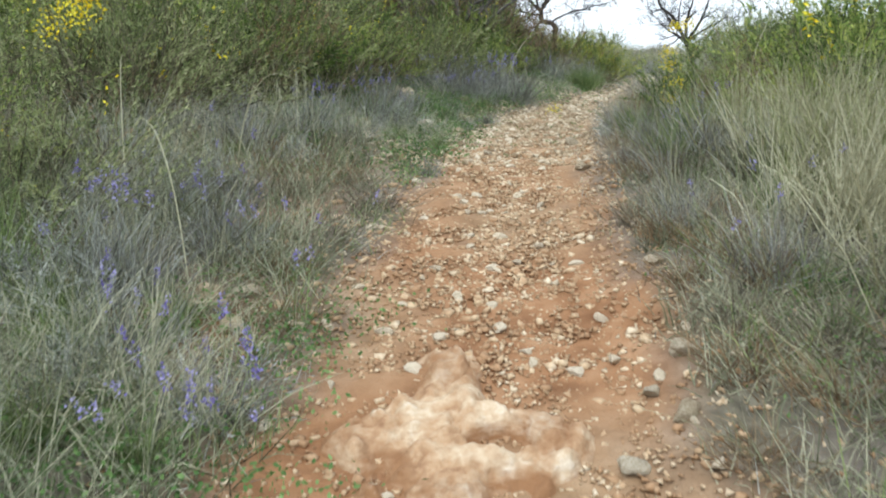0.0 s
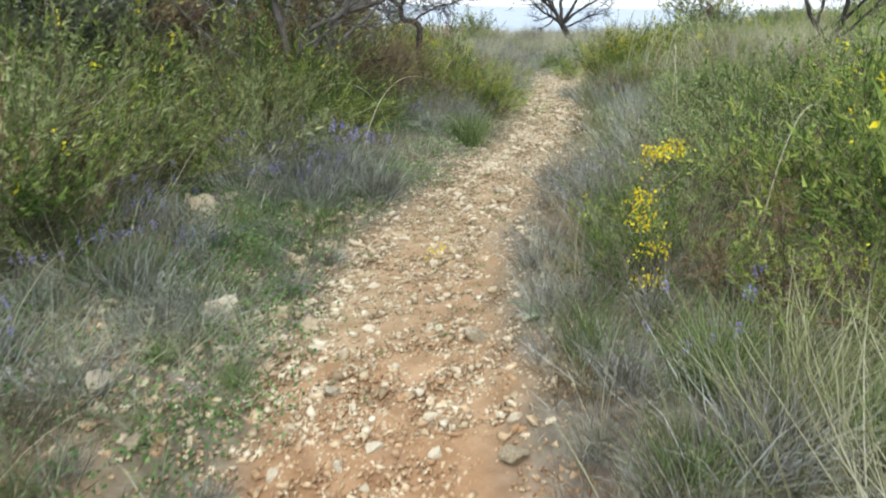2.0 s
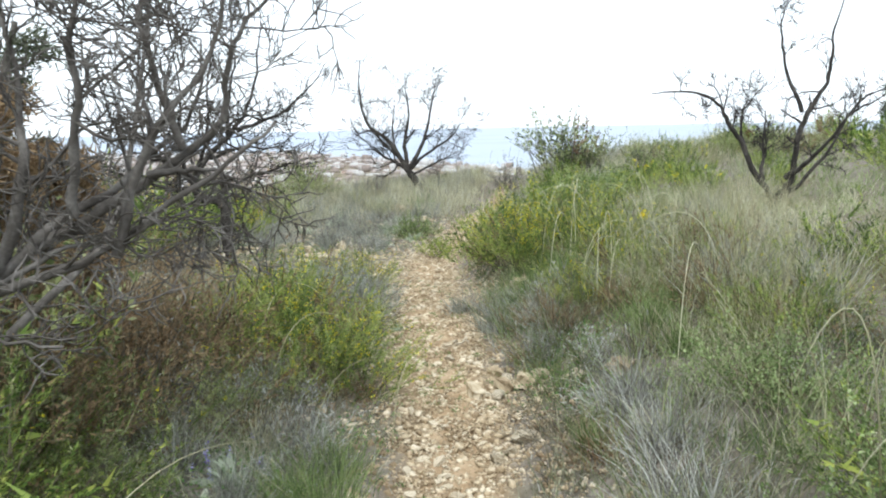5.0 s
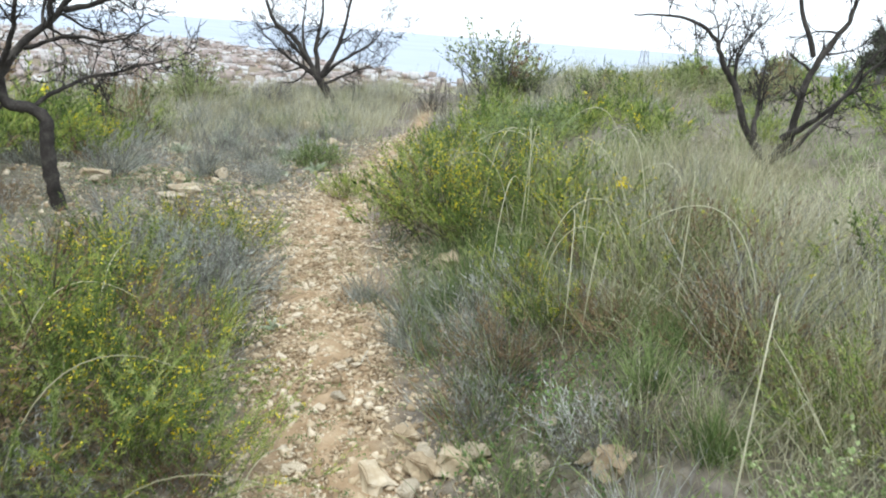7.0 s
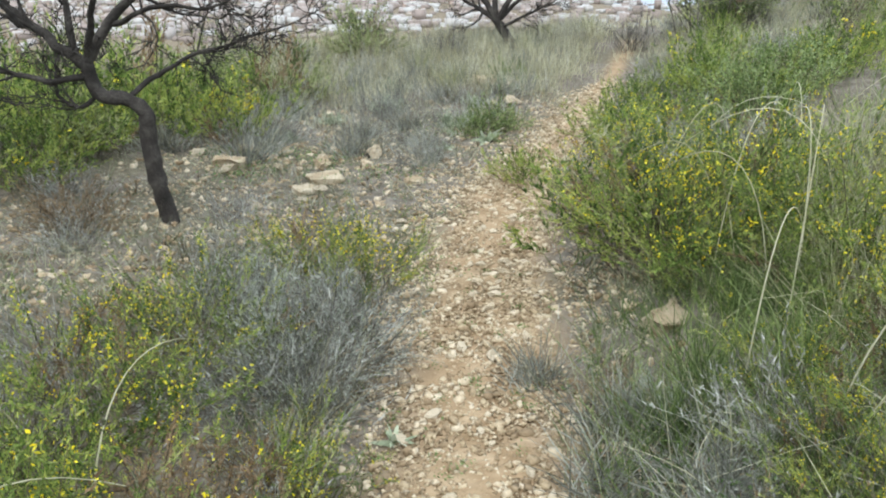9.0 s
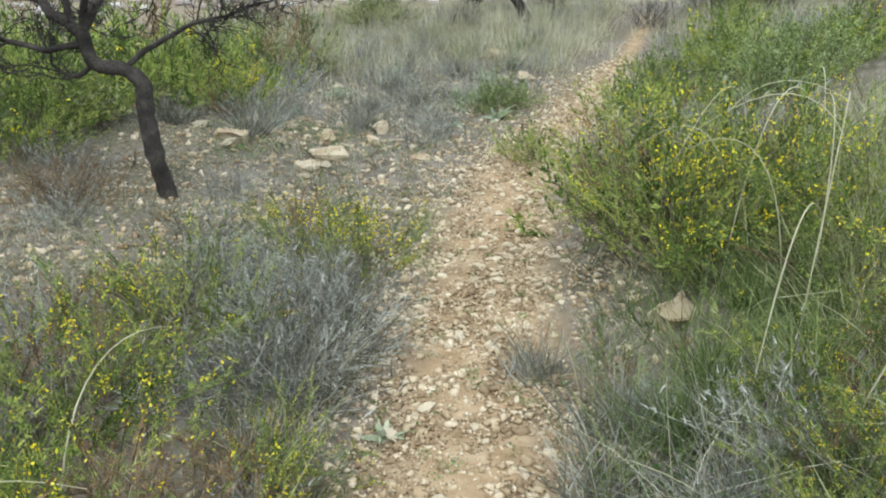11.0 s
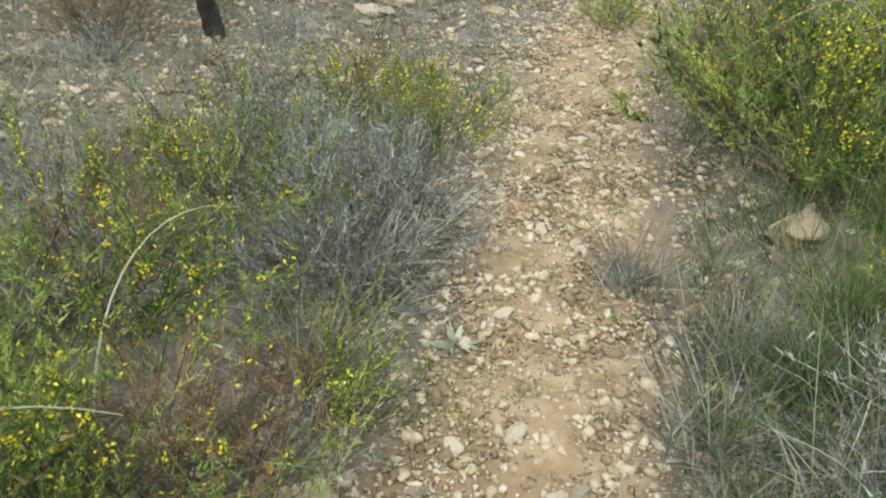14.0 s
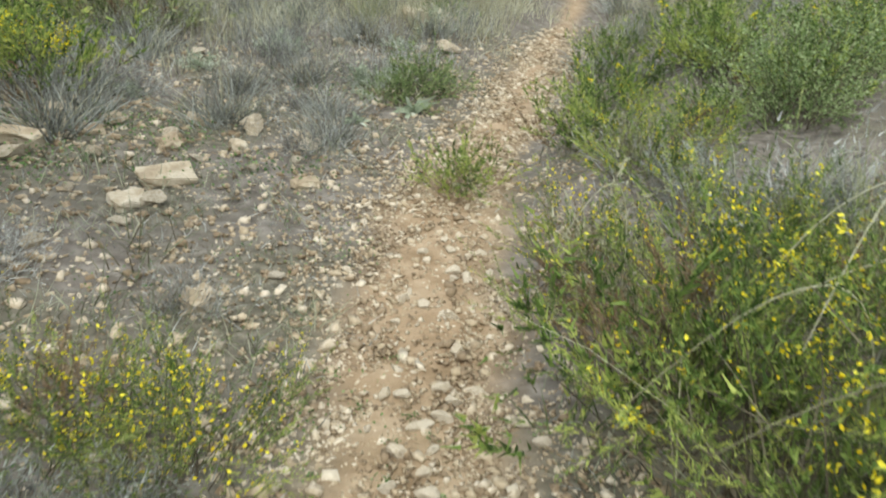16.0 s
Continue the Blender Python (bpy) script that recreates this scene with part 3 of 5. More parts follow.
BROOM_LABEL = "feathery green broom bush with small yellow flowers"
near_broom = [shrub("broom_bush", shrub_meshes(s, 0.5, 0.6, 70, 310, 13500, 0.019, 0.0038, M_BROOM, 720, 0.0066, brown=b), BROOM_LABEL, "bush", "broom bushes by the path") for s, b in ((31, 0.04), (32, 0.14), (33, 0.09))]
tall_broom = [shrub("broom_bush", shrub_meshes(s, 0.5, 0.62, 75, 320, 8600, 0.021, 0.0053, m, fl, 0.009, brown=b), "soft feathery green broom bush, hardly in flower", "bush", "broom bushes on the banks") for s, b, fl, m in ((58, 0.02, 25, M_BROOM), (59, 0.14, 12, M_BROOM_DARK), (60, 0.08, 30, M_BROOM))]
far_broom = [shrub("broom_bush", shrub_meshes(s, 0.5, 0.62, 50, 240, 2700, 0.044, 0.0115, M_BROOM, fl, 0.018, brown=b), "rounded green broom bush on the hillside", "bush", "broom bushes") for s, b, fl in ((34, 0.0, 0), (35, 0.12, 0), (36, 0.05, 60))]
olive = [shrub("scrub_bush", shrub_meshes(s, 0.5, 0.66, 60, 230, 2300, 0.045, 0.011, M_BROOM_DARK, 0, brown=b), "dense olive green scrub bush with dry patches", "bush", "scrub bushes") for s, b in ((37, 0.1), (38, 0.3), (39, 0.2))]
near_olive = [shrub("scrub_bush", shrub_meshes(s, 0.5, 0.66, 80, 460, 8800, 0.02, 0.0049, m, fl, 0.009, brown=b), "dense fine-leaved green scrub bush with dry patches", "bush", "scrub bushes") for s, b, fl, m in ((137, 0.08, 30, M_BROOM_DARK), (138, 0.14, 0, M_BROOM_DARK), (139, 0.1, 0, M_BROOM))]
round_leaf = [shrub("round_leaf_shrub", shrub_meshes(s, 0.46, 0.6, 80, 460, 6400, 0.018, 0.012, M_LEAF, 0, oval=True, spread=66), "light green shrub with many small rounded leaves", "shrub", "round-leaved shrubs") for s in (41, 42)]
brown = [shrub("dry_bush", shrub_meshes(s, 0.4, 0.45, 80, 440, 5200, 0.019, 0.0045, M_DEAD, 0, spread=70), "withered reddish brown bush", "bush", "withered bushes") for s in (43, 44)]
grey = [shrub("grey_shrub", shrub_meshes(s, 0.32, 0.34, 95, 280, 800, 0.03, 0.006, M_GREYTWIG, 0, spread=68, stem_mat=M_GREYTWIG, stem_w=0.005), "low silvery grey dry shrub of fine twigs", "shrub", "grey shrubs") for s in (45, 46, 47)]
M_SILVER = material("silver_leaf", [(0.115, 0.12, 0.095), (0.215, 0.23, 0.185), (0.33, 0.35, 0.295), (0.47, 0.49, 0.43)], 2, 0.75, island=0.6, translucent=0.15)
silver_shrub = [shrub("silver_shrub", shrub_meshes(s, 0.4, 0.36, 130, 420, 5200, 0.02, 0.0042, M_SILVER, 0, spread=72, stem_mat=M_GREYTWIG, stem_w=0.005), "dense low silvery grey-green shrub", "shrub", "silver shrubs") for s in (145, 146)]


def tuft_mesh(seed, blades, tall, width, spread, base, mat):
    rng = np.random.default_rng(seed)
    p = np.stack([rng.normal(size=blades) * base, rng.normal(size=blades) * base, np.full(blades, -0.02)], 1)
    d = unit(upward(blades, rng, spread) + p * np.array([2.5, 2.5, 0]))
    return soup("blades", *ribbons(p, d, tall * rng.uniform(0.45, 1.1, blades), width, rng.uniform(0, 0.3, blades), 2, rng, 0.07), mat)


def tuft_thing(name, mesh, label, category, group, heads=0):
    root = new(name)
    tagged(part("blade_spray", mesh, root), kind="stuff")
    rng = np.random.default_rng(abs(heads))
    if heads > 0:
        d = upward(8, rng, 30)
        c = np.repeat(d * rng.uniform(0.3, 0.42, 8)[:, None], 16, 0) + rng.normal(size=(128, 3)) * np.array([0.007, 0.007, 0.016])
        tagged(part("blossom", soup("blossom", *rhombs(c, unit(rng.normal(size=(128, 3))), 0.011, 0.008, rng), M_PURPLE), root, "pale violet flower heads"), kind="stuff")
    else:
        d = upward(16, rng, 50)
        tagged(part("dry_stem", soup("dry_stem", *ribbons(d * np.array([0.05, 0.05, 0]), d, rng.uniform(0.3, 0.6, 16), 0.004, rng.uniform(0, 0.5, 16), 5, rng, 0.12), M_STRAW), root, "bleached dry stalks"), kind="stuff")
    return tagged(root, label, category, group)


M_DRY = material("brown_grey_blades", [(0.1, 0.085, 0.06), (0.19, 0.165, 0.12), (0.31, 0.28, 0.21)], 2, 0.8, island=0.6, translucent=0.15)
M_LILAC = material("grey_lilac_blades", [(0.13, 0.13, 0.11), (0.235, 0.24, 0.205), (0.41, 0.42, 0.375)], 3, 0.7, island=0.6, translucent=0.2)
lavender = [tuft_thing("lavender_tuft", tuft_mesh(s, 260, 0.42, 0.006, 42, 0.07, M_LILAC), "upright grey lavender tuft on the bank", "lavender", "lavender tufts", s) for s in (81, 82)]
dry_tuft = [tuft_thing("dry_tuft", tuft_mesh(s, 240, 0.5, 0.005, 46, 0.08, M_GREYTWIG), "tangled grey-brown dry grass tuft", "grass tuft", "dry tufts", -s) for s in (83, 84)]
green_tuft = [tuft_thing("grass_tuft", tuft_mesh(s, 300, 0.46, 0.005, 40, 0.06, M_GREEN), "fine green grass tuft at the path edge", "grass tuft", "green tufts", -s) for s in (85, 86)]
brown_tuft = [tuft_thing("brown_tuft", tuft_mesh(s, 170, 0.34, 0.0045, 58, 0.09, m), "low brownish dry grass tuft by the path", "grass tuft", "brown tufts", -s) for s, m in ((185, M_DEAD), (186, M_DRY))]
silver = [tuft_thing("silver_tuft", tuft_mesh(s, 220, 0.36, 0.0065, 52, 0.08, M_LILAC), "silvery grey dry herb tuft", "herb", "silver tufts", -s) for s in (88, 89)]
sprig = [shrub("dead_sprig", shrub_meshes(87, 0.14, 0.6, 9, 70, 1500, 0.03, 0.006, M_STRAW, 0, spread=35), "withered ochre sprig standing above the broom", "sprig", "dead sprigs")]
twiggy = [shrub("twiggy_bush", shrub_meshes(48, 0.6, 1.1, 60, 240, 2200, 0.05, 0.02, M_BROOM_DARK, 0, oval=True, brown=0.25, spread=44, stem_w=0.014, stem_mat=M_GREYBARK), "upright leafy bush with bare twigs on the crest", "bush", "crest bushes"),
          shrub("twiggy_bush", shrub_meshes(49, 0.5, 0.9, 60, 200, 260, 0.04, 0.015, M_GREYTWIG, 0, spread=45, stem_w=0.012, stem_mat=M_GREYBARK), "bare grey twiggy bush on the crest", "bush", "crest bushes")]

plant(near_broom, [(4.17, 11.5, 1.0), (4.25, 12.0, 1.1), (4.1, 10.3, 0.65), (4.5, 10.85, 0.85), (2.02, 10.45, 0.85), (1.8, 11.0, 1.0), (2.85, 12.2, 0.62), (2.55, 12.35, 0.7),
                   (4.75, 11.7, 0.9), (4.8, 12.35, 0.8), (4.3, 12.75, 0.75), (2.0, 9.85, 0.8), (1.75, 10.1, 0.9), (2.42, 10.75, 0.5), (4.95, 13.3, 0.65), (2.1, 11.6, 0.8), (3.74, 10.2, 0.5), (3.68, 9.98, 0.45), (3.86, 10.5, 0.5)], 51)
plant(tall_broom, [(1.66, 5.2, 0.82), (2.35, 5.85, 1.0), (2.2, 4.5, 0.8), (2.75, 5.0, 1.2), (2.75, 6.5, 1.15), (3.2, 7.3, 1.0), (0.3, 8.3, 1.05), (-0.15, 7.9, 1.2), (0.8, 8.85, 0.75), (-0.6, 7.3, 1.2), (1.35, 9.5, 0.62), (1.55, 10.4, 0.8), (3.9, 8.6, 0.9), (4.3, 9.9, 0.8), (0.7, 9.3, 0.8), (-0.95, 6.3, 1.2), (2.7, 4.4, 1.2), (3.1, 5.6, 1.3), (2.4, 3.7, 0.8), (-1.75, 3.2, 1.15), (4.3, 11.05, 0.55), (4.12, 11.42, 0.5), (-0.4, 8.7, 1.1), (0.3, 8.5, 1.3), (-0.1, 8.75, 1.3), (0.55, 8.95, 1.1)], 50)
plant(far_broom, [(4.05, 11.9, 0.9), (2.3, 15.3, 0.85), (1.75, 15.5, 1.1), (1.3, 15.2, 1.2), (0.85, 14.9, 1.2), (1.5, 16.2, 1.3), (0.9, 16.0, 1.3), (0.4, 15.4, 1.2), (2.05, 16.3, 1.0), (0.2, 14.4, 1.1), (0.5, 13.6, 1.0), (1.0, 14.2, 0.8), (2.6, 17.0, 0.8), (5.0, 14.0, 0.7), (5.6, 14.7, 0.8), (4.3, 13.9, 0.5), (6.3, 14.5, 0.7), (6.8, 15.3, 0.8), (6.15, 13.8, 0.7), (6.2, 15.6, 0.7), (7.7, 15.0, 0.9), (5.45, 13.6, 0.6)]
      + scatter(12, 6.0, 9.0, -4.5, -2.1, 61, 1.4, 0.75) + scatter(12, 4.6, 7.4, 1.9, 5.0, 62, 1.2, 0.75) + scatter(9, 8.0, 14.5, 2.2, 5.5, 63, 0.75, 0.9, open_foot)
      + scatter(12, 14.0, 19.0, 1.2, 6.0, 64, 0.75, 0.8), 52)
plant(near_olive, [(-1.45, 5.9, 1.0), (-1.9, 5.5, 1.4), (-1.2, 7.0, 1.2), (-2.3, 4.9, 1.5), (0.0, 7.6, 0.9), (-2.4, 3.6, 1.2), (2.6, 4.2, 1.0)] + scatter(9, 4.2, 8.5, -5.0, -2.2, 65, 1.7, 0.9), 153)
plant(olive, [(0.6, 16.8, 1.4), (1.3, 17.2, 1.4), (-0.2, 16.4, 1.5), (2.0, 17.4, 1.1), (0.0, 15.0, 1.3)] + scatter(7, 9.5, 13.0, -5.0, -2.4, 66, 1.2, 0.9) + scatter(7, 4.0, 9.0, 2.8, 5.5, 67, 1.0, 0.9, open_foot) + scatter(6, 14.0, 19.5, -7.0, -2.8, 68, 1.1, 0.9)
      + scatter(10, 12.0, 18.0, 4.5, 9.0, 69, 0.9, 1.0, open_foot), 53)
plant(round_leaf, [(2.55, 6.3, 0.95), (2.9, 7.15, 0.8), (6.35, 13.9, 1.0), (5.95, 13.6, 0.85), (3.35, 8.2, 0.7)], 54)
big_brown = [shrub("dry_bush", shrub_meshes(s, 0.85, 1.05, 90, 560, 6800, 0.029, 0.0072, M_DEAD, 0, spread=66), "large withered rust-brown bush under the bare tree", "bush", "withered bushes") for s in (143, 144)]
plant(big_brown, [(0.78, 9.75, 0.8), (1.08, 10.3, 0.62), (0.4, 9.35, 0.85), (-0.1, 9.0, 0.9), (0.1, 9.6, 1.0), (-0.5, 9.3, 1.1), (0.4, 10.6, 1.0), (0.78, 10.25, 0.68)], 155, size=(0.95, 1.05))
far_scrub = [shrub("scrub_bush", shrub_meshes(s, 0.5, 0.5, 24, 90, 560, 0.085, 0.024, m, 0, brown=b), "low green scrub bush on the open hillside", "bush", "hillside scrub") for s, b, m in ((147, 0.2, M_BROOM_DARK), (148, 0.1, M_BROOM), (149, 0.3, M_GREYGREEN))]
plant(far_scrub, scatter(28, -4.0, 18.0, -11.0, -4.5, 167, 1.2, 0.8) + scatter(28, -4.0, 18.0, 4.5, 11.0, 168, 1.1, 0.8, open_foot), 169)
plant(brown, [(1.95, 5.0, 0.9), (3.35, 9.8, 0.7), (4.0, 9.2, 1.1), (1.15, 10.3, 1.5), (0.75, 9.75, 1.6), (4.6, 9.9, 1.0), (-1.9, 4.9, 1.1), (-0.9, 8.9, 1.8), (0.45, 9.25, 1.2), (4.3, 8.0, 1.0), (1.45, 13.1, 0.7), (-1.3, 6.9, 1.3), (-0.85, 7.45, 1.2), (4.9, 10.3, 0.8), (3.5, 10.9, 0.4), (3.75, 9.75, 0.5)], 55)
plant(grey, [(2.6, 11.6, 1.1), (2.42, 11.25, 1.0), (2.35, 12.0, 0.9), (4.95, 12.45, 1.2), (2.9, 13.0, 0.6), (4.9, 11.0, 1.0), (2.2, 12.5, 0.7)]
      + scatter(18, 8.8, 12.0, -2.0, -0.45, 71, 0.75, 0.28) + scatter(24, 12.4, 19.5, -3.4, -0.9, 72, 0.8, 0.4) + scatter(8, 0.5, 6.0, -2.2, -0.75, 73, 0.7, 0.35) + scatter(8, 6.5, 10.5, 0.55, 1.1, 74, 0.75, 0.28)
      + scatter(14, 13.5, 19.5, 0.6, 3.0, 75, 0.85, 0.4), 56)
plant(silver_shrub, [(2.6, 11.65, 0.85), (2.42, 11.35, 0.75), (2.25, 11.95, 0.8), (2.7, 12.0, 0.6), (3.55, 10.7, 0.5), (3.5, 10.25, 0.5), (0.2, 7.4, 0.7), (-0.3, 5.6, 0.7), (-0.9, 4.4, 0.6), (-1.2, 3.6, 0.7), (-1.05, 1.9, 0.7), (-1.35, 2.5, 0.8), (4.9, 12.9, 0.8), (5.2, 12.5, 0.8)], 158)
plant(twiggy, [(8.45, 17.9, 1.25), (7.6, 18.4, 0.9), (8.9, 17.7, 0.95), (5.2, 19.0, 0.55), (4.2, 20.3, 0.9), (2.5, 19.6, 1.0), (9.3, 16.6, 0.8), (1.0, 9.6, 0.55), (0.5, 9.5, 0.9), (0.9, 10.2, 0.9), (0.1, 9.4, 1.0), (-0.4, 9.7, 1.2)], 57)
plant(lavender, [(0.42, 7.45, 1.0), (0.66, 7.25, 1.0), (0.36, 7.85, 0.95), (0.5, 7.65, 0.9), (0.2, 7.3, 0.9), (0.1, 7.7, 0.85), (1.25, 8.75, 0.8), (-0.55, 5.9, 0.8), (-1.0, 2.2, 0.8), (-1.2, 2.7, 0.9), (-0.95, 3.1, 0.8), (0.05, 7.05, 0.7), (-0.9, 5.3, 0.7), (0.4, 7.2, 0.8), (0.3, 7.0, 0.7), (-0.2, 7.3, 0.8), (-0.45, 6.5, 0.75), (-0.7, 6.6, 0.8), (-0.6, 6.1, 0.6), (-0.85, 5.7, 0.7), (-0.3, 6.2, 0.5)], 91)
plant(dry_tuft, [(2.55, 7.65, 1.0), (2.5, 7.3, 0.8), (2.7, 7.95, 0.9), (2.9, 8.3, 0.8), (3.1, 8.75, 0.7), (1.05, 3.2, 0.7), (1.15, 2.5, 0.7), (1.2, 4.0, 0.7), (4.4, 9.6, 1.0), (4.7, 10.3, 1.0), (4.3, 10.0, 0.9), (5.0, 10.7, 1.0), (1.1, 9.1, 0.6), (1.3, 4.7, 0.8), (1.2, 5.4, 0.6), (1.45, 4.2, 0.9), (1.6, 3.6, 0.8), (1.75, 6.3, 0.8), (1.95, 6.7, 0.7), (1.35, 5.9, 0.6), (3.8, 10.0, 0.8), (4.2, 9.3, 0.9), (4.5, 9.0, 0.9), (5.1, 9.6, 1.0), (5.4, 10.2, 1.0), (5.0, 11.3, 0.9), (5.6, 11.0, 0.9), (4.1, 8.4, 0.8), (3.6, 8.2, 0.7), (-1.1, 2.6, 0.7), (-1.3, 3.4, 0.8), (-1.0, 3.6, 0.6), (-1.7, 3.9, 0.8), (-1.2, 4.6, 0.8), (-0.95, 5.0, 0.7), (-1.6, 4.6, 0.9)] + scatter(24, 4.2, 7.4, 0.58, 1.2, 199, 0.42, 0.2), 92)
plant(green_tuft, [(1.58, 8.6, 0.75), (1.45, 8.75, 0.7), (1.7, 8.95, 0.6), (2.75, 8.6, 0.6), (3.6, 9.3, 0.7), (3.9, 9.5, 0.6), (3.5, 8.9, 0.6), (1.6, 3.0, 0.6), (1.75, 2.5, 0.6), (1.55, 3.6, 0.6), (3.75, 10.2, 0.8), (3.95, 10.6, 0.8), (1.25, 4.2, 0.8), (-0.6, 6.0, 0.6), (-1.9, 2.0, 1.1), (-1.6, 2.6, 1.0), (-2.0, 2.9, 1.1), (1.25, 4.95, 0.7), (1.5, 4.55, 0.9), (1.75, 4.1, 0.7), (2.0, 3.2, 0.7), (1.6, 5.75, 0.7), (1.8, 6.1, 0.8), (3.6, 10.05, 0.7), (3.55, 10.6, 0.6), (3.75, 10.75, 0.7), (-1.15, 2.12, 0.6), (-0.9, 1.9, 0.5), (-1.03, 1.73, 0.55), (-0.9, 2.4, 0.5), (-1.3, 2.4, 0.7), (-0.75, 1.7, 0.4), (-1.4, 1.9, 0.6), (4.05, 11.05, 0.5), (4.18, 11.2, 0.6), (4.0, 11.4, 0.4), (4.15, 10.9, 0.6), (3.95, 10.85, 0.4), (4.3, 11.35, 0.6)] + scatter(16, 4.4, 7.4, -1.8, -0.5, 198, 0.36, 0.22), 93)
plant(brown_tuft, scatter(46, 1.3, 7.2, 0.62, 1.5, 187, 0.75, 0.24) + scatter(26, 1.6, 5.2, -1.9, -0.7, 188, 0.75, 0.3) + scatter(18, 7.0, 10.0, 0.5, 2.2, 189, 0.8, 0.3) + scatter(16, 9.2, 12.0, -1.6, -0.5, 190, 0.7, 0.3), 194)
straw_tuft = [tuft_thing("straw_tuft", tuft_mesh(s, 150, 0.62, 0.0055, 36, 0.07, m), "bleached straw-coloured tall grass tuft", "grass tuft", "straw tufts", -s) for s, m in ((98, M_STRAW), (99, M_STRAW_GREEN))]
plant(straw_tuft, [(-0.4, 8.3, 0.8), (-0.6, 8.5, 0.9), (-0.15, 8.55, 0.7), (-0.8, 9.2, 0.9), (1.4, 9.15, 0.6), (-0.1, 10.3, 1.0), (2.3, 6.95, 0.7), (2.5, 5.75, 0.75), (2.3, 5.6, 0.6), (2.4, 7.7, 0.7), (4.36, 9.6, 0.8), (4.45, 9.25, 0.8), (4.15, 8.9, 0.7),
                   (4.56, 10.3, 0.8), (4.85, 9.85, 0.9), (4.2, 10.75, 0.7), (4.4, 10.9, 0.8), (1.6, 3.4, 0.9), (2.0, 3.6, 1.0), (2.0, 4.05, 0.9), (1.5, 2.7, 0.7), (3.95, 9.75, 0.6), (1.7, 3.0, 0.9), (1.85, 3.3, 1.0), (1.75, 3.75, 1.0), (2.1, 3.2, 1.0), (1.9, 2.8, 0.9), (1.6, 4.3, 0.8), (4.3, 9.4, 0.8), (4.0, 9.1, 0.7), (4.65, 9.55, 0.8), (3.8, 8.8, 0.6), (4.6, 9.0, 0.8), (5.0, 10.2, 0.9), (5.2, 10.6, 0.9), (4.9, 10.9, 0.8)]
      + scatter(34, 15.5, 20.5, 1.0, 7.0, 191, 0.75, 0.4) + scatter(26, 17.0, 20.8, -6.0, -0.8, 192, 0.7, 0.45) + [(-1.1, 7.3, 0.9), (-0.95, 6.8, 0.8), (-1.25, 6.5, 0.9), (-0.8, 7.1, 0.8), (-0.55, 7.7, 0.8), (-1.4, 6.2, 0.8), (2.9, 6.0, 0.8), (2.7, 6.7, 0.7)] + scatter(24, 9.6, 12.4, 1.5, 3.0, 193, 0.8, 0.25), 99)
plant(sprig, [(4.25, 12.55, 1.25), (1.75, 10.0, 0.6), (5.0, 13.6, 0.7)], 94)
plant(silver, [(3.28, 10.5, 0.75), (3.45, 10.75, 0.75), (3.5, 10.3, 0.8), (3.4, 10.0, 0.7), (3.65, 10.55, 0.7), (3.3, 9.75, 0.7), (3.35, 11.2, 0.6), (2.35, 10.9, 0.7), (2.5, 11.2, 0.8), (0.36, 6.32, 0.5), (0.1, 6.55, 0.55), (-0.25, 6.5, 0.6), (0.3, 7.1, 0.8), (3.27, 10.3, 0.5)] + scatter(16, 4.4, 7.2, -1.7, -0.5, 197, 0.42, 0.22)
      + scatter(60, 14.6, 20.5, -6.0, -0.9, 95, 0.95, 0.35) + scatter(22, 15.0, 20.0, 0.5, 4.0, 96, 0.95, 0.4), 97)

def plume_meshes(seed, stems, tall, lean, spread, flowers):
    """Arching broom shoots with short needles set along them, and a few flowers."""
    rng = np.random.default_rng(seed)
    p = np.stack([rng.normal(size=stems) * 0.07, rng.normal(size=stems) * 0.07, np.full(stems, -0.03)], 1)
    d = unit(upward(stems, rng, spread) + np.array([lean, 0, 0]))
    ln = tall * rng.uniform(0.6, 1.1, stems)
    droop = rng.uniform(0.05, 0.3, stems)
    wood = ribbons(p, d, ln, 0.0055, droop, 5, rng)
    k = 90
    i = np.repeat(np.arange(stems), k)
    s = rng.uniform(0.28, 1.0, len(i))
    q = p[i] + d[i] * (ln[i] * s)[:, None]
    q[:, 2] -= droop[i] * ln[i] * s * s
    nd = unit(d[i] * 0.7 + rng.normal(size=(len(i), 3)) * 0.6)
    needle = ribbons(q, nd, rng.uniform(0.02, 0.048, len(i)) * (1.25 - 0.6 * s), 0.0032, 0.05, 2, rng)
    made = [("stem_tangle", soup("stem_tangle", *wood, M_PLUME)), ("foliage", soup("foliage", *needle, M_PLUME))]
    f = rng.integers(0, len(q), flowers)
    f = np.repeat(f, 5)
    made.append(("blossom", soup("blossom", *rhombs(q[f] + rng.normal(size=(len(f), 3)) * 0.007, unit(rng.normal(size=(len(f), 3))), 0.012, 0.007, rng), M_BLOSSOM)))
    return made


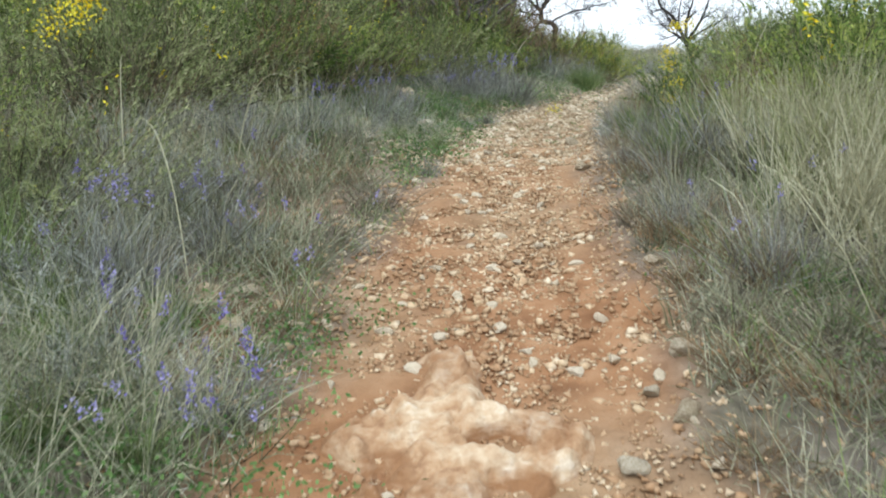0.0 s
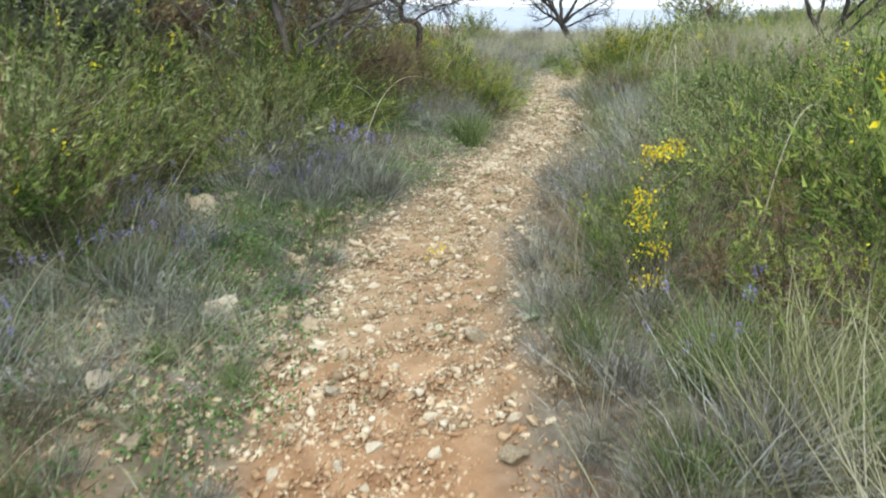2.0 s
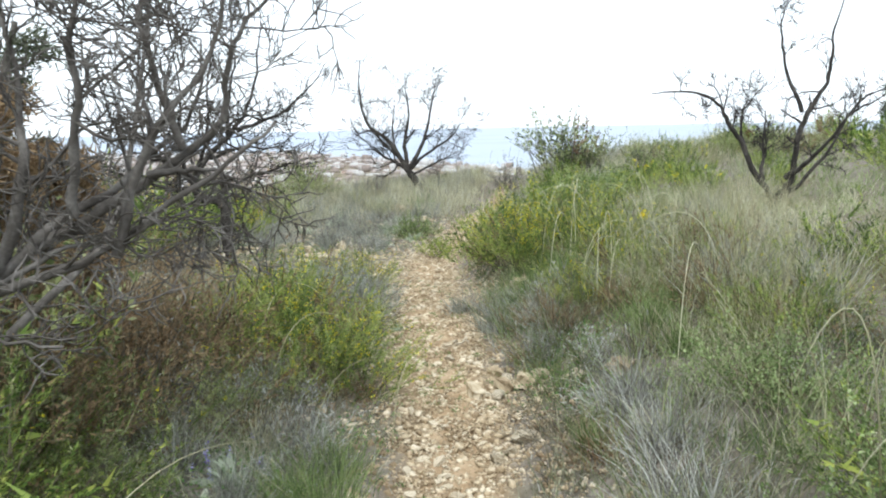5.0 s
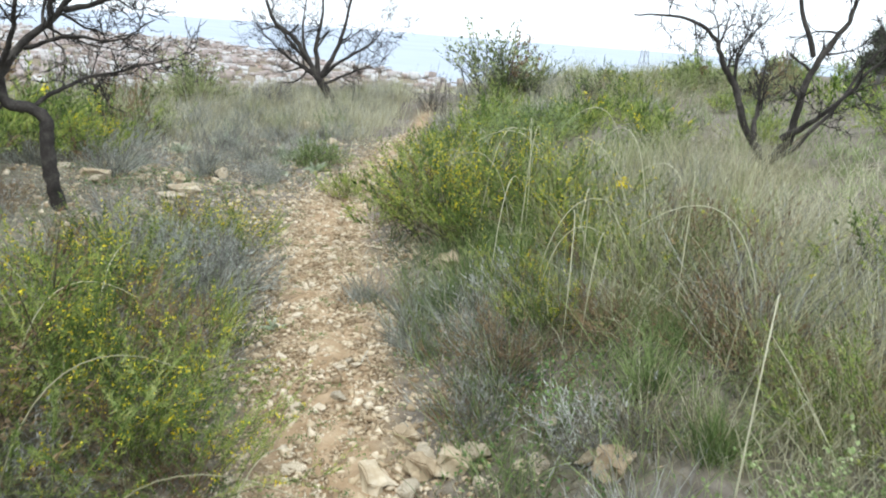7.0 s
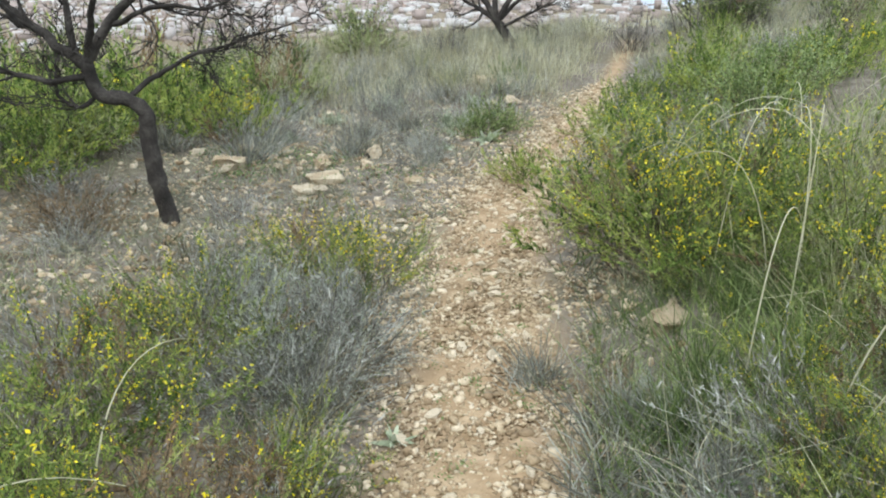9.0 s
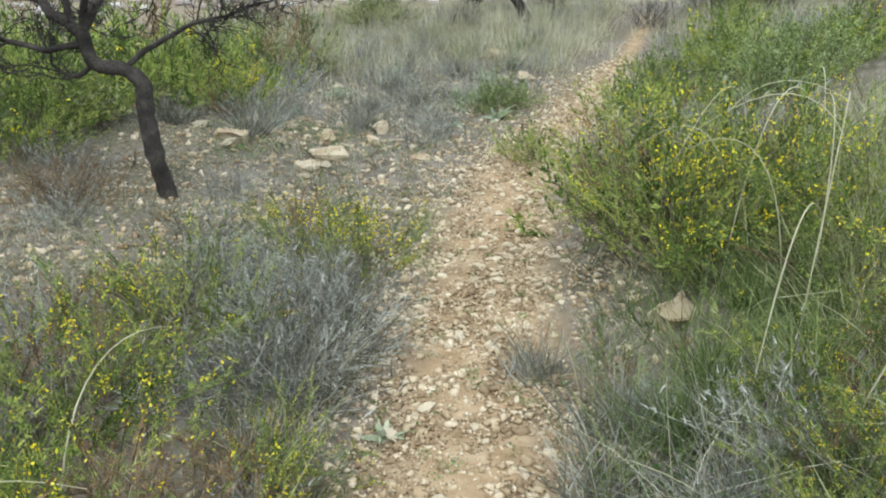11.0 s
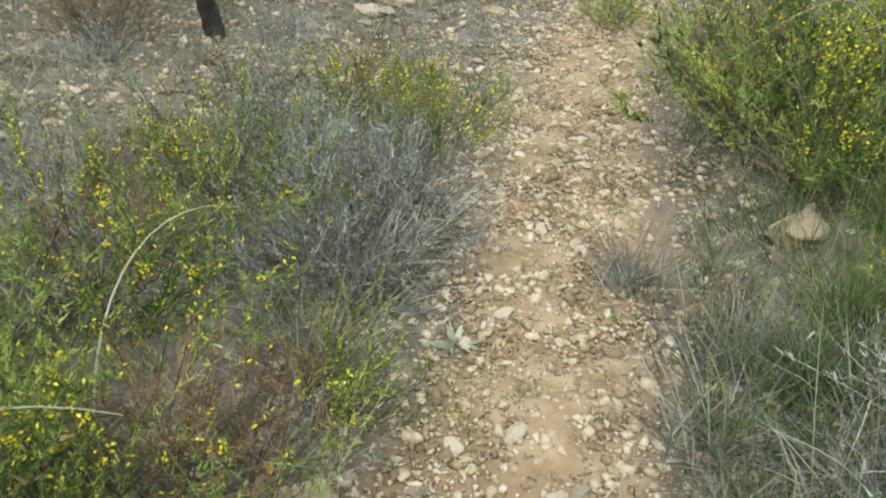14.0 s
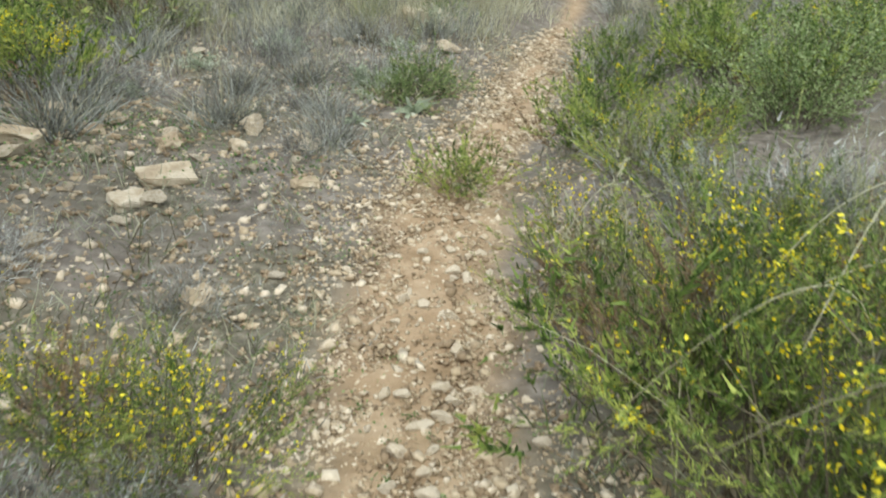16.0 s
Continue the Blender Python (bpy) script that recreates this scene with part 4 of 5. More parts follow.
M_PLUME = material("plume_green", [(0.085, 0.125, 0.03), (0.19, 0.26, 0.07), (0.33, 0.39, 0.13), (0.46, 0.48, 0.19)], 3, 0.6, island=0.5, translucent=0.3)
plume = [shrub("broom_shoots", plume_meshes(s, n, 0.85, ln, sp, fl), "long arching green broom shoots with needle leaves", "bush", "broom shoots") for s, n, ln, sp, fl in ((301, 16, 0.25, 34, 14), (302, 12, 0.1, 42, 8), (303, 20, 0.0, 50, 18))]
plant(plume, [(2.0, 10.05, 0.95), (1.75, 9.8, 1.0), (2.15, 9.75, 0.75), (1.55, 10.35, 0.95), (1.85, 10.6, 0.85), (2.25, 10.3, 0.6), (2.35, 11.4, 0.55), (2.6, 12.25, 0.5), (4.1, 9.9, 0.7), (4.3, 10.5, 0.8), (3.9, 10.9, 0.6), (4.5, 11.3, 0.9), (4.2, 11.9, 0.8), (4.7, 12.5, 0.9),
              (4.05, 12.6, 0.5), (0.5, 8.5, 0.8), (1.05, 9.35, 0.7), (4.6, 9.6, 0.8)], 305)

# ---- grasses and flowers ----


def tufts(spots, blades, tall, width, spread, seed, droop=0.25, base=0.05, seg=2, curl=0.08):
    rng = np.random.default_rng(seed)
    s = np.asarray(spots, float)
    k = len(s) * blades
    x = np.repeat(s[:, 0], blades) + rng.normal(size=k) * base
    y = np.repeat(s[:, 1], blades) + rng.normal(size=k) * base
    p = lay(x, y, -0.01)
    d = upward(k, rng, spread)
    size = np.repeat(rng.uniform(0.6, 1.25, len(s)), blades)
    return ribbons(p, d, tall * size * rng.uniform(0.45, 1.1, k), width, rng.uniform(0, 2 * droop, k), seg, rng, curl)


def stuff(name, mesh, label, category):
    return tagged(new(name, mesh), label, category, kind="stuff")


def spots_at(count, y0, y1, d0, d1, seed, clump=0.0):
    rng = np.random.default_rng(seed)
    y = rng.uniform(y0, y1, count)
    d = rng.uniform(d0, d1, count)
    x = path_x(y) + d
    if clump:
        keep = np.sin(2.7 * x + 1.9 * y + seed) * np.sin(2.2 * y - 1.6 * x + 2 * seed) > -clump
        x, y = x[keep], y[keep]
    bare = ((np.abs(x + 0.8) < 0.5) & (np.abs(y - 4.15) < 0.75) | (np.hypot(x + 0.88, y - 2.55) < 0.34)) & (np.sin(41 * x + 67 * y) > -0.3)
    x, y = x[~bare], y[~bare]
    return np.stack([x, y], 1)


stuff("grey_green_grass", soup("grey_green_grass", *merge([
    tufts(spots_at(950, -0.5, 6.0, -3.0, -0.62, 101), 22, 0.3, 0.0045, 55, 1),
    tufts(spots_at(300, 0.3, 4.2, -2.6, -0.9, 102, 0.2), 26, 0.5, 0.0042, 50, 2),
    tufts(spots_at(380, 5.0, 9.5, -2.6, -0.5, 103), 18, 0.24, 0.0045, 50, 3),
    tufts(spots_at(420, 0.5, 8.0, 0.62, 1.6, 104), 18, 0.24, 0.0045, 52, 4),
    tufts(spots_at(520, 0.7, 4.2, 0.66, 2.0, 100), 18, 0.2, 0.0045, 58, 16),
    tufts(spots_at(300, 7.0, 12.5, 0.42, 2.2, 105), 18, 0.28, 0.0045, 50, 5),
    tufts(spots_at(360, 8.8, 13.0, -2.5, -0.42, 106), 16, 0.24, 0.0042, 52, 6),
    tufts(spots_at(280, 12.6, 20.5, -5.5, -0.6, 107, 0.1), 14, 0.26, 0.006, 50, 7, seg=2),
    tufts(spots_at(320, 12.0, 20.5, 0.4, 6.5, 108), 14, 0.32, 0.006, 45, 8, seg=2),
    tufts(spots_at(1600, 12.3, 19.5, -4.5, -0.5, 109), 9, 0.11, 0.004, 60, 9, seg=2),
    tufts(spots_at(420, 0.2, 5.0, -2.6, -0.75, 110, 0.3), 22, 0.5, 0.0045, 48, 10, 0.35)]), M_GREYGREEN), "grey-green wild grass tufts beside the path", "grass")
stuff("green_grass", soup("green_grass", *merge([
    tufts(spots_at(420, -0.5, 8.5, -3.2, -0.55, 111, 0.1), 16, 0.2, 0.005, 50, 11),
    tufts(spots_at(380, 0.5, 9.5, 0.8, 3.0, 112), 18, 0.3, 0.0045, 42, 12),
    tufts(spots_at(230, 7.0, 12.5, 0.7, 5.0, 113), 18, 0.4, 0.0045, 44, 13),
    tufts(spots_at(150, 9.2, 11.4, 0.45, 1.5, 116), 16, 0.36, 0.004, 45, 17),
    tufts(spots_at(160, 8.8, 12.4, -2.4, -0.4, 114, 0.1), 14, 0.2, 0.005, 50, 14),
    tufts(spots_at(260, 12.0, 20.0, 0.5, 7.0, 115, 0.1), 14, 0.4, 0.007, 40, 15)]), M_GREEN), "fresh green wild grass on the banks", "grass")
stuff("straw_grass", soup("straw_grass", *merge([
    tufts(spots_at(46, 1.2, 4.2, 1.15, 2.3, 121), 60, 0.78, 0.005, 38, 21, 0.3, 0.07, 3),
    tufts(spots_at(150, 3.0, 8.0, -3.6, -1.2, 122), 9, 0.75, 0.0045, 40, 22, 0.3, 0.06, 3),
    tufts(spots_at(90, 7.8, 11.8, 1.3, 3.4, 123), 26, 0.58, 0.0042, 36, 23, 0.3, 0.06, 3),
    tufts(spots_at(150, 8.6, 12.2, 1.2, 4.0, 128), 36, 0.5, 0.0036, 46, 28, 0.3, 0.08, 3),
    tufts(spots_at(60, 1.0, 5.0, -2.6, -0.9, 129), 14, 0.55, 0.004, 46, 29, 0.35, 0.06, 3),
    tufts(spots_at(26, 9.3, 12.6, 0.6, 1.6, 124), 7, 0.75, 0.0035, 50, 24, 0.4, 0.05, 3),
    tufts(spots_at(230, 14.5, 21.5, -6.0, 8.0, 125), 18, 0.3, 0.006, 38, 25, 0.25, 0.1, 3),
    tufts(spots_at(1300, 16.6, 20.8, -7.0, -0.5, 135), 12, 0.42, 0.006, 28, 35, 0.2, 0.09, 2),
    tufts(spots_at(420, 15.4, 20.4, 0.6, 7.0, 136), 12, 0.48, 0.006, 28, 36, 0.2, 0.09, 2),
    tufts(spots_at(80, 17.5, 21.5, -5.0, 3.0, 126), 26, 0.4, 0.008, 34, 26, 0.25, 0.12, 3),
    tufts(spots_at(12, 8.6, 12.2, -1.7, -0.7, 127), 5, 0.6, 0.004, 55, 27, 0.5, 0.05, 3)]), M_STRAW), "pale straw-coloured tall dry grass", "grass")

def litter_spots(count, y0, y1, d0, d1, seed):
    s = spots_at(count, y0, y1, d0, d1, seed)
    return s[np.abs(path_d(s[:, 0], s[:, 1])) > path_w(s[:, 1]) * 1.15]


stuff("dry_litter", soup("dry_litter", *merge([
    tufts(litter_spots(2400, -0.5, 9.0, -3.0, 3.0, 131), 6, 0.11, 0.004, 84, 31, 0.1, 0.07, 2),
    tufts(spots_at(900, 15.8, 20.8, -7.0, -0.6, 137), 10, 0.36, 0.006, 34, 37, 0.2, 0.1, 2),
    tufts(litter_spots(4000, 8.0, 20.0, -4.5, 3.0, 132), 6, 0.11, 0.0045, 80, 32, 0.1, 0.08, 2)]), M_GREYTWIG), "dry grey twigs and stalks littering the ground", "litter")


def herb_patch(spots, per, size, spread, low, seed):
    rng = np.random.default_rng(seed)
    s = np.asarray(spots, float)
    k = len(s) * per
    x = np.repeat(s[:, 0], per) + rng.normal(size=k) * spread
    y = np.repeat(s[:, 1], per) + rng.normal(size=k) * spread
    p = lay(x, y) + np.array([0, 0, 1.0]) * rng.uniform(0.005, low, k)[:, None]
    return rhombs(p, unit(upward(k, rng, 85)), size * rng.uniform(0.6, 1.3, k), size * 0.7, rng)


stuff("clover", soup("clover", *merge([
    herb_patch(spots_at(26, 6.8, 9.3, -1.3, -0.5, 141), 130, 0.018, 0.1, 0.07, 41),
    herb_patch(spots_at(110, 4.3, 7.8, -2.2, -0.5, 142), 130, 0.02, 0.13, 0.09, 42),
    herb_patch(spots_at(14, 8.8, 10.6, 0.5, 1.0, 143), 130, 0.018, 0.1, 0.08, 43),
    herb_patch(spots_at(16, 2.0, 5.0, -1.6, -0.6, 144), 90, 0.016, 0.1, 0.06, 44),
    herb_patch(spots_at(26, 1.5, 2.7, -1.2, -0.45, 147), 110, 0.018, 0.1, 0.1, 47),
    herb_patch(spots_at(16, 1.4, 2.8, 0.75, 1.5, 148), 70, 0.014, 0.1, 0.06, 48),
    herb_patch(spots_at(24, 9.0, 14.0, -1.2, -0.3, 145), 50, 0.012, 0.12, 0.03, 45),
    herb_patch(spots_at(10, 14.0, 16.0, -3.0, -0.5, 146), 120, 0.018, 0.14, 0.06, 46),
    herb_patch(spots_at(90, 9.3, 12.6, -0.45, 0.4, 149), 26, 0.009, 0.016, 0.02, 49), herb_patch(spots_at(60, 5.0, 9.0, -0.5, 0.4, 150), 22, 0.009, 0.016, 0.02, 50)]), M_CLOVER), "bright green clover patches on the earth", "clover")


def flower_spikes(spots, tall, seed, per=18, size=0.0085, spike=0.05):
    """Thin stalks and flower heads at their ends."""
    rng = np.random.default_rng(seed)
    s = np.asarray(spots, float)
    p = lay(s[:, 0], s[:, 1])
    d = upward(len(s), rng, 22)
    ln = tall * rng.uniform(0.6, 1.2, len(s))
    stalk = ribbons(p, d, ln, 0.004, 0.05, 3, rng)
    i = np.repeat(np.arange(len(s)), per)
    top = p[i] + d[i] * (ln[i] - spike * rng.uniform(0, 1, len(i)))[:, None] + rng.normal(size=(len(i), 3)) * 0.007
    head = rhombs(top, unit(rng.normal(size=(len(i), 3)) + np.array([0, 0, 0.6])), size * 1.4, size, rng)
    return stalk, head


def flowers(name, spots, tall, seed, mat, label, **kw):
    a, b = flower_spikes(spots, tall, seed, **kw)
    v, f = merge([a, b])
    return tagged(new(name, soup(name, v, f, [M_GREEN, mat], np.concatenate([np.zeros(len(a[1])), np.ones(len(b[1]))]))), label, "flowers", kind="stuff")


flowers("lavender_flowers", np.concatenate([spots_at(34, 0.6, 4.6, -2.0, -0.6, 151), spots_at(26, 5.0, 7.5, -2.6, -1.0, 152), spots_at(22, 2.0, 5.0, 0.8, 1.6, 153), np.array([(0.36, 7.85), (0.4, 7.9), (0.3, 7.82), (0.33, 7.9)]), np.repeat(np.array([(-0.75, 3.05), (-0.8, 2.0), (-0.6, 1.8), (-0.65, 1.66), (-0.48, 1.84), (-1.3, 3.2), (-0.6, 2.1)]), 4, 0) + np.random.default_rng(5).normal(size=(28, 2)) * 0.07]), 0.26, 51, M_PURPLE, "small violet lavender spikes in the grass")


def yellow_clumps(centres, seed):
    rng = np.random.default_rng(seed)
    out = []
    for x, y, z, r, k in centres:
        k = k * 2
        c = np.array([x, y, z + float(slant(x, y)) + 0.04]) + rng.normal(size=(k, 3)) * r * np.array([1.1, 1.1, 0.8])
        out.append(rhombs(c, unit(rng.normal(size=(k, 3))), 0.014, 0.009, rng))
    return merge(out)


stuff("broom_blossoms", soup("broom_blossoms", *yellow_clumps([
    (1.485, 5.1, 1.66, 0.028, 46), (1.54, 5.08, 1.68, 0.025, 40), (1.43, 5.07, 1.5, 0.025, 36), (1.45, 5.08, 1.42, 0.03, 36), (1.5, 5.06, 1.3, 0.03, 30), (1.47, 5.02, 1.2, 0.028, 24),
    (-1.36, 2.85, 1.56, 0.04, 60), (-1.28, 2.8, 1.58, 0.03, 40), (-1.45, 2.9, 1.5, 0.04, 40),
    (4.63, 10.67, 2.0, 0.022, 50), (2.45, 15.2, 2.0, 0.06, 50), (2.4, 15.22, 1.93, 0.06, 40), (2.25, 15.2, 2.02, 0.06, 30), (0.85, 5.95, 1.1, 0.03, 24), (2.9, 12.15, 1.68, 0.06, 30), (2.75, 12.2, 1.72, 0.07, 30), (2.6, 12.3, 1.72, 0.07, 26), (2.96, 12.05, 1.62, 0.05, 22), (4.0, 11.45, 1.95, 0.08, 30), (4.3, 11.6, 2.02, 0.08, 30), (4.15, 11.9, 2.02, 0.08, 30), (4.5, 11.8, 1.98, 0.08, 30), (3.95, 11.2, 1.8, 0.06, 22), (4.4, 12.2, 1.98, 0.08, 26), (4.2, 12.7, 1.85, 0.07, 24)], 7), M_BLOSSOM), "clusters of bright yellow broom flowers", "flowers")


def felted_plant(x, y, seed, size):
    """A rosette of pale woolly leaves."""
    rng = np.random.default_rng(seed)
    k = 18
    d = unit(upward(k, rng, 75) + np.array([0, 0, 0.15]))
    p = np.zeros((k, 3)) + np.array([0, 0, 0.0])
    me = soup("rosette", *ribbons(p, d, size * rng.uniform(0.7, 1.2, k), size * 0.26, 0.45, 4, rng, 0.16), M_PALE)
    ob = new("felted_plant", me)
    ob.location = (x, y, float(height(x, y)) - 0.005)
    return tagged(ob, "pale woolly-leaved rosette plant on the earth", "plant", "woolly rosettes")


for k, (x, y, s) in enumerate([(1.2, 5.38, 0.15), (-0.05, 6.95, 0.12), (0.05, 6.4, 0.1), (-0.3, 6.5, 0.1), (1.28, 8.95, 0.2), (1.15, 8.75, 0.18), (4.4, 15.05, 0.2), (0.6, 8.0, 0.12), (2.75, 11.0, 0.1), (4.0, 14.9, 0.14), (-0.1, 7.18, 0.12), (-0.1, 6.66, 0.13), (-0.55, 6.9, 0.12), (0.05, 5.95, 0.09), (-0.6, 5.2, 0.1), (-0.4, 5.4, 0.09)]):
    felted_plant(x, y, 400 + k, s)


pale_herb = [shrub("pale_herb", shrub_meshes(s, 0.24, 0.2, 46, 150, 1500, 0.02, 0.012, M_PALE, 0, oval=True, spread=70), "low pale herb with whitish leaf clusters", "herb", "pale herbs") for s in (401, 402)]
plant(pale_herb, [(4.2, 15.5, 0.9), (4.4, 15.62, 0.8), (5.2, 16.9, 0.9), (4.75, 16.4, 0.8), (3.8, 16.3, 0.8), (3.2, 15.9, 0.6), (2.3, 16.6, 0.8), (4.1, 17.3, 0.8), (2.75, 15.4, 0.5)], 403)
low_green = [shrub("green_herb", shrub_meshes(404, 0.3, 0.34, 50, 170, 2200, 0.022, 0.008, M_GREEN, 0, spread=70), "low dark green herb clump on stony earth", "herb", "green herbs")]
plant(low_green, [(4.5, 15.3, 0.9), (4.65, 15.45, 1.0), (4.35, 15.25, 0.7), (5.4, 17.2, 0.8)], 405)


def long_stalk(points, seed):
    """One long arching dry grass stalk with a feathered end."""
    rng = np.random.default_rng(seed)
    a, b, c = (np.array(q, float) for q in points)
    s = np.linspace(0, 1, 14)[:, None]
    q = a * (1 - s) ** 2 + 2 * b * s * (1 - s) + c * s * s
    root = new("dry_stalk", soup("dry_stalk", *tube(q, np.linspace(0.0032, 0.0012, 14), 4), M_STRAW))
    return tagged(root, "long arching dry grass stalk beside the path", "grass stalk", "arching stalks")


for k, (x, y, dx, dy, tall) in enumerate([(4.3, 11.55, -0.62, 0.1, 0.75), (4.55, 11.85, -0.55, -0.3, 0.8), (4.2, 10.95, 0.2, 0.4, 0.8), (3.75, 10.6, 0.25, 0.15, 0.7), (4.3, 12.5, -0.35, -0.1, 0.7), (1.6, 10.2, 0.45, 0.2, 0.6), (1.75, 10.9, -0.5, 0.1, 0.5),
                                         (-0.9, 2.6, -0.5, 0.9, 0.6), (2.8, 7.3, -0.25, 0.1, 1.0), (1.1, 7.9, 0.25, -0.1, 0.5), (4.4, 9.9, -0.1, 0.4, 0.75), (4.0, 9.6, 0.3, 0.3, 0.8), (2.05, 9.2, 0.3, 0.3, 0.45), (4.6, 11.2, -0.5, 0.5, 0.8), (4.1, 11.3, 0.5, 0.3, 0.8), (4.4, 12.1, 0.4, -0.5, 0.75), (3.8, 10.3, 0.35, -0.2, 0.6), (3.6, 9.8, 0.3, 0.4, 0.6), (4.9, 12.0, -0.4, -0.6, 0.8), (1.9, 10.6, 0.3, 0.5, 0.55), (4.5, 10.4, -0.3, 0.6, 0.8), (2.3, 6.6, 0.1, 0.3, 0.9), (2.0, 5.2, 0.4, 0.2, 0.8), (4.15, 9.3, -0.35, 0.4, 0.7), (0.9, 8.2, -0.6, 0.1, 0.6), (3.65, 9.75, 0.3, 0.25, 0.5), (3.7, 10.15, 0.12, -0.35, 0.55), (4.0, 10.2, -0.3, -0.3, 0.7), (4.05, 10.8, 0.45, 0.5, 0.85), (4.2, 11.1, -0.45, 0.35, 0.75), (4.35, 10.15, 0.1, 0.6, 0.9), (1.55, 9.6, 0.55, 0.3, 0.6), (1.7, 9.3, 0.6, -0.1, 0.5), (0.6, 7.6, 0.7, 0.8, 0.75), (3.2, 8.6, 0.3, 0.2, 0.8), (4.9, 10.9, -0.2, 0.5, 0.9), (2.5, 6.9, -0.1, 0.2, 0.85), (-1.1, 4.0, 0.3, 0.5, 0.7), (-1.4, 3.3, -0.2, 0.6, 0.8)]):
    z = float(height(x, y))
    long_stalk([(x, y, z), (x + 0.2 * dx, y + 0.2 * dy, z + tall * 1.15), (x + dx, y + dy, float(height(x + dx, y + dy)) + tall * 0.62)], 500 + k)

# ---- stones ----
ICO_V = np.array([(-1, 1.618, 0), (1, 1.618, 0), (-1, -1.618, 0), (1, -1.618, 0), (0, -1, 1.618), (0, 1, 1.618), (0, -1, -1.618), (0, 1, -1.618), (1.618, 0, -1), (1.618, 0, 1), (-1.618, 0, -1), (-1.618, 0, 1)]) / 1.902
ICO_F = np.array([(0, 11, 5), (0, 5, 1), (0, 1, 7), (0, 7, 10), (0, 10, 11), (1, 5, 9), (5, 11, 4), (11, 10, 2), (10, 7, 6), (7, 1, 8), (3, 9, 4), (3, 4, 2), (3, 2, 6), (3, 6, 8), (3, 8, 9), (4, 9, 5), (2, 4, 11), (6, 2, 10), (8, 6, 7), (9, 8, 1)])


BOX_V = np.array([(x, y, z) for x in (-1, 1) for y in (-1, 1) for z in (-1, 1)], float) * 0.72
BOX_F = np.array([(0, 1, 3), (0, 3, 2), (4, 6, 7), (4, 7, 5), (0, 4, 5), (0, 5, 1), (2, 3, 7), (2, 7, 6), (0, 2, 6), (0, 6, 4), (1, 5, 7), (1, 7, 3)])


def broken(shape, faces, s, r, rough, flat, rng):
    """Jittered copies of a rough shape, tilted and half sunk in the earth."""
    k, n = len(s), len(shape)
    v = shape[None] * rng.uniform(0.7, 1.2, (k, n, 1)) + rng.normal(size=(k, n, 3)) * rough
    v = v * np.stack([np.ones(k), rng.uniform(0.55, 0.95, k), rng.uniform(0.35, flat + 0.15, k)], 1)[:, None]
    t = rng.normal(size=(k, 1)) * 0.3
    v = np.stack([v[..., 0] * np.cos(t) - v[..., 2] * np.sin(t), v[..., 1], v[..., 0] * np.sin(t) + v[..., 2] * np.cos(t)], -1)
    a = rng.uniform(0, 2 * np.pi, (k, 1))
    v = np.stack([v[..., 0] * np.cos(a) - v[..., 1] * np.sin(a), v[..., 0] * np.sin(a) + v[..., 1] * np.cos(a), v[..., 2]], -1) * r[:, None, None]
    p = lay(s[:, 0], s[:, 1]) + np.array([0, 0, 1.0]) * (r * rng.uniform(-0.05, 0.3, k))[:, None]
    return (v + p[:, None]).reshape(-1, 3), (faces[None] + (np.arange(k) * n)[:, None, None]).reshape(-1, 3)


def pebbles(spots, lo, hi, seed, power=2.2, flat=0.62):
    """Broken angular stones and some rounder ones, as one array pair."""
    rng = np.random.default_rng(seed)
    s = np.asarray(spots, float)
    r = lo + (hi - lo) * rng.uniform(0, 1, len(s)) ** power
    box = rng.uniform(0, 1, len(s)) < 0.75
    return merge([broken(BOX_V, BOX_F, s[box], r[box], 0.2, flat, rng), broken(ICO_V, ICO_F, s[~box], r[~box], 0.2, flat, rng)])


CHIP_V = np.array([(1, 1, 1), (1, -1, -1), (-1, 1, -1), (-1, -1, 1)], float) * 0.72
CHIP_F = np.array([(0, 1, 2), (0, 3, 1), (0, 2, 3), (1, 3, 2)])


def chips(spots, lo, hi, seed):
    """Small angular gravel chips."""
    rng = np.random.default_rng(seed)
    s = np.asarray(spots, float)
    k = len(s)
    r = rng.uniform(lo, hi, k)
    v = CHIP_V[None] * rng.uniform(0.7, 1.3, (k, 4, 1)) + rng.normal(size=(k, 4, 3)) * 0.25
    a, b = unit(rng.normal(size=(k, 3))), unit(rng.normal(size=(k, 3)))
    c = unit(np.cross(a, b))
    v = np.einsum("kij,kjl->kil", v, np.stack([a, np.cross(c, a), c], 1)) * r[:, None, None]
    v[..., 2] *= 0.75
    p = lay(s[:, 0], s[:, 1]) + np.array([0, 0, 1.0]) * (r * 0.25)[:, None]
    return (v + p[:, None]).reshape(-1, 3), (CHIP_F[None] + (np.arange(k) * 4)[:, None, None]).reshape(-1, 3)


def across(count, y0, y1, spread, seed, middle=0.45, shift=0.0):
    """Spots over the path, fewer along its trodden middle."""
    rng = np.random.default_rng(seed)
    y = rng.uniform(y0, y1, count)
    u = rng.normal(size=count) * 0.55 * spread
    keep = (np.abs(u) > 0.42) | (rng.uniform(0, 1, count) < middle)
    y, u = y[keep], u[keep]
    return np.stack([path_x(y) + shift + u * path_w(y), y], 1)


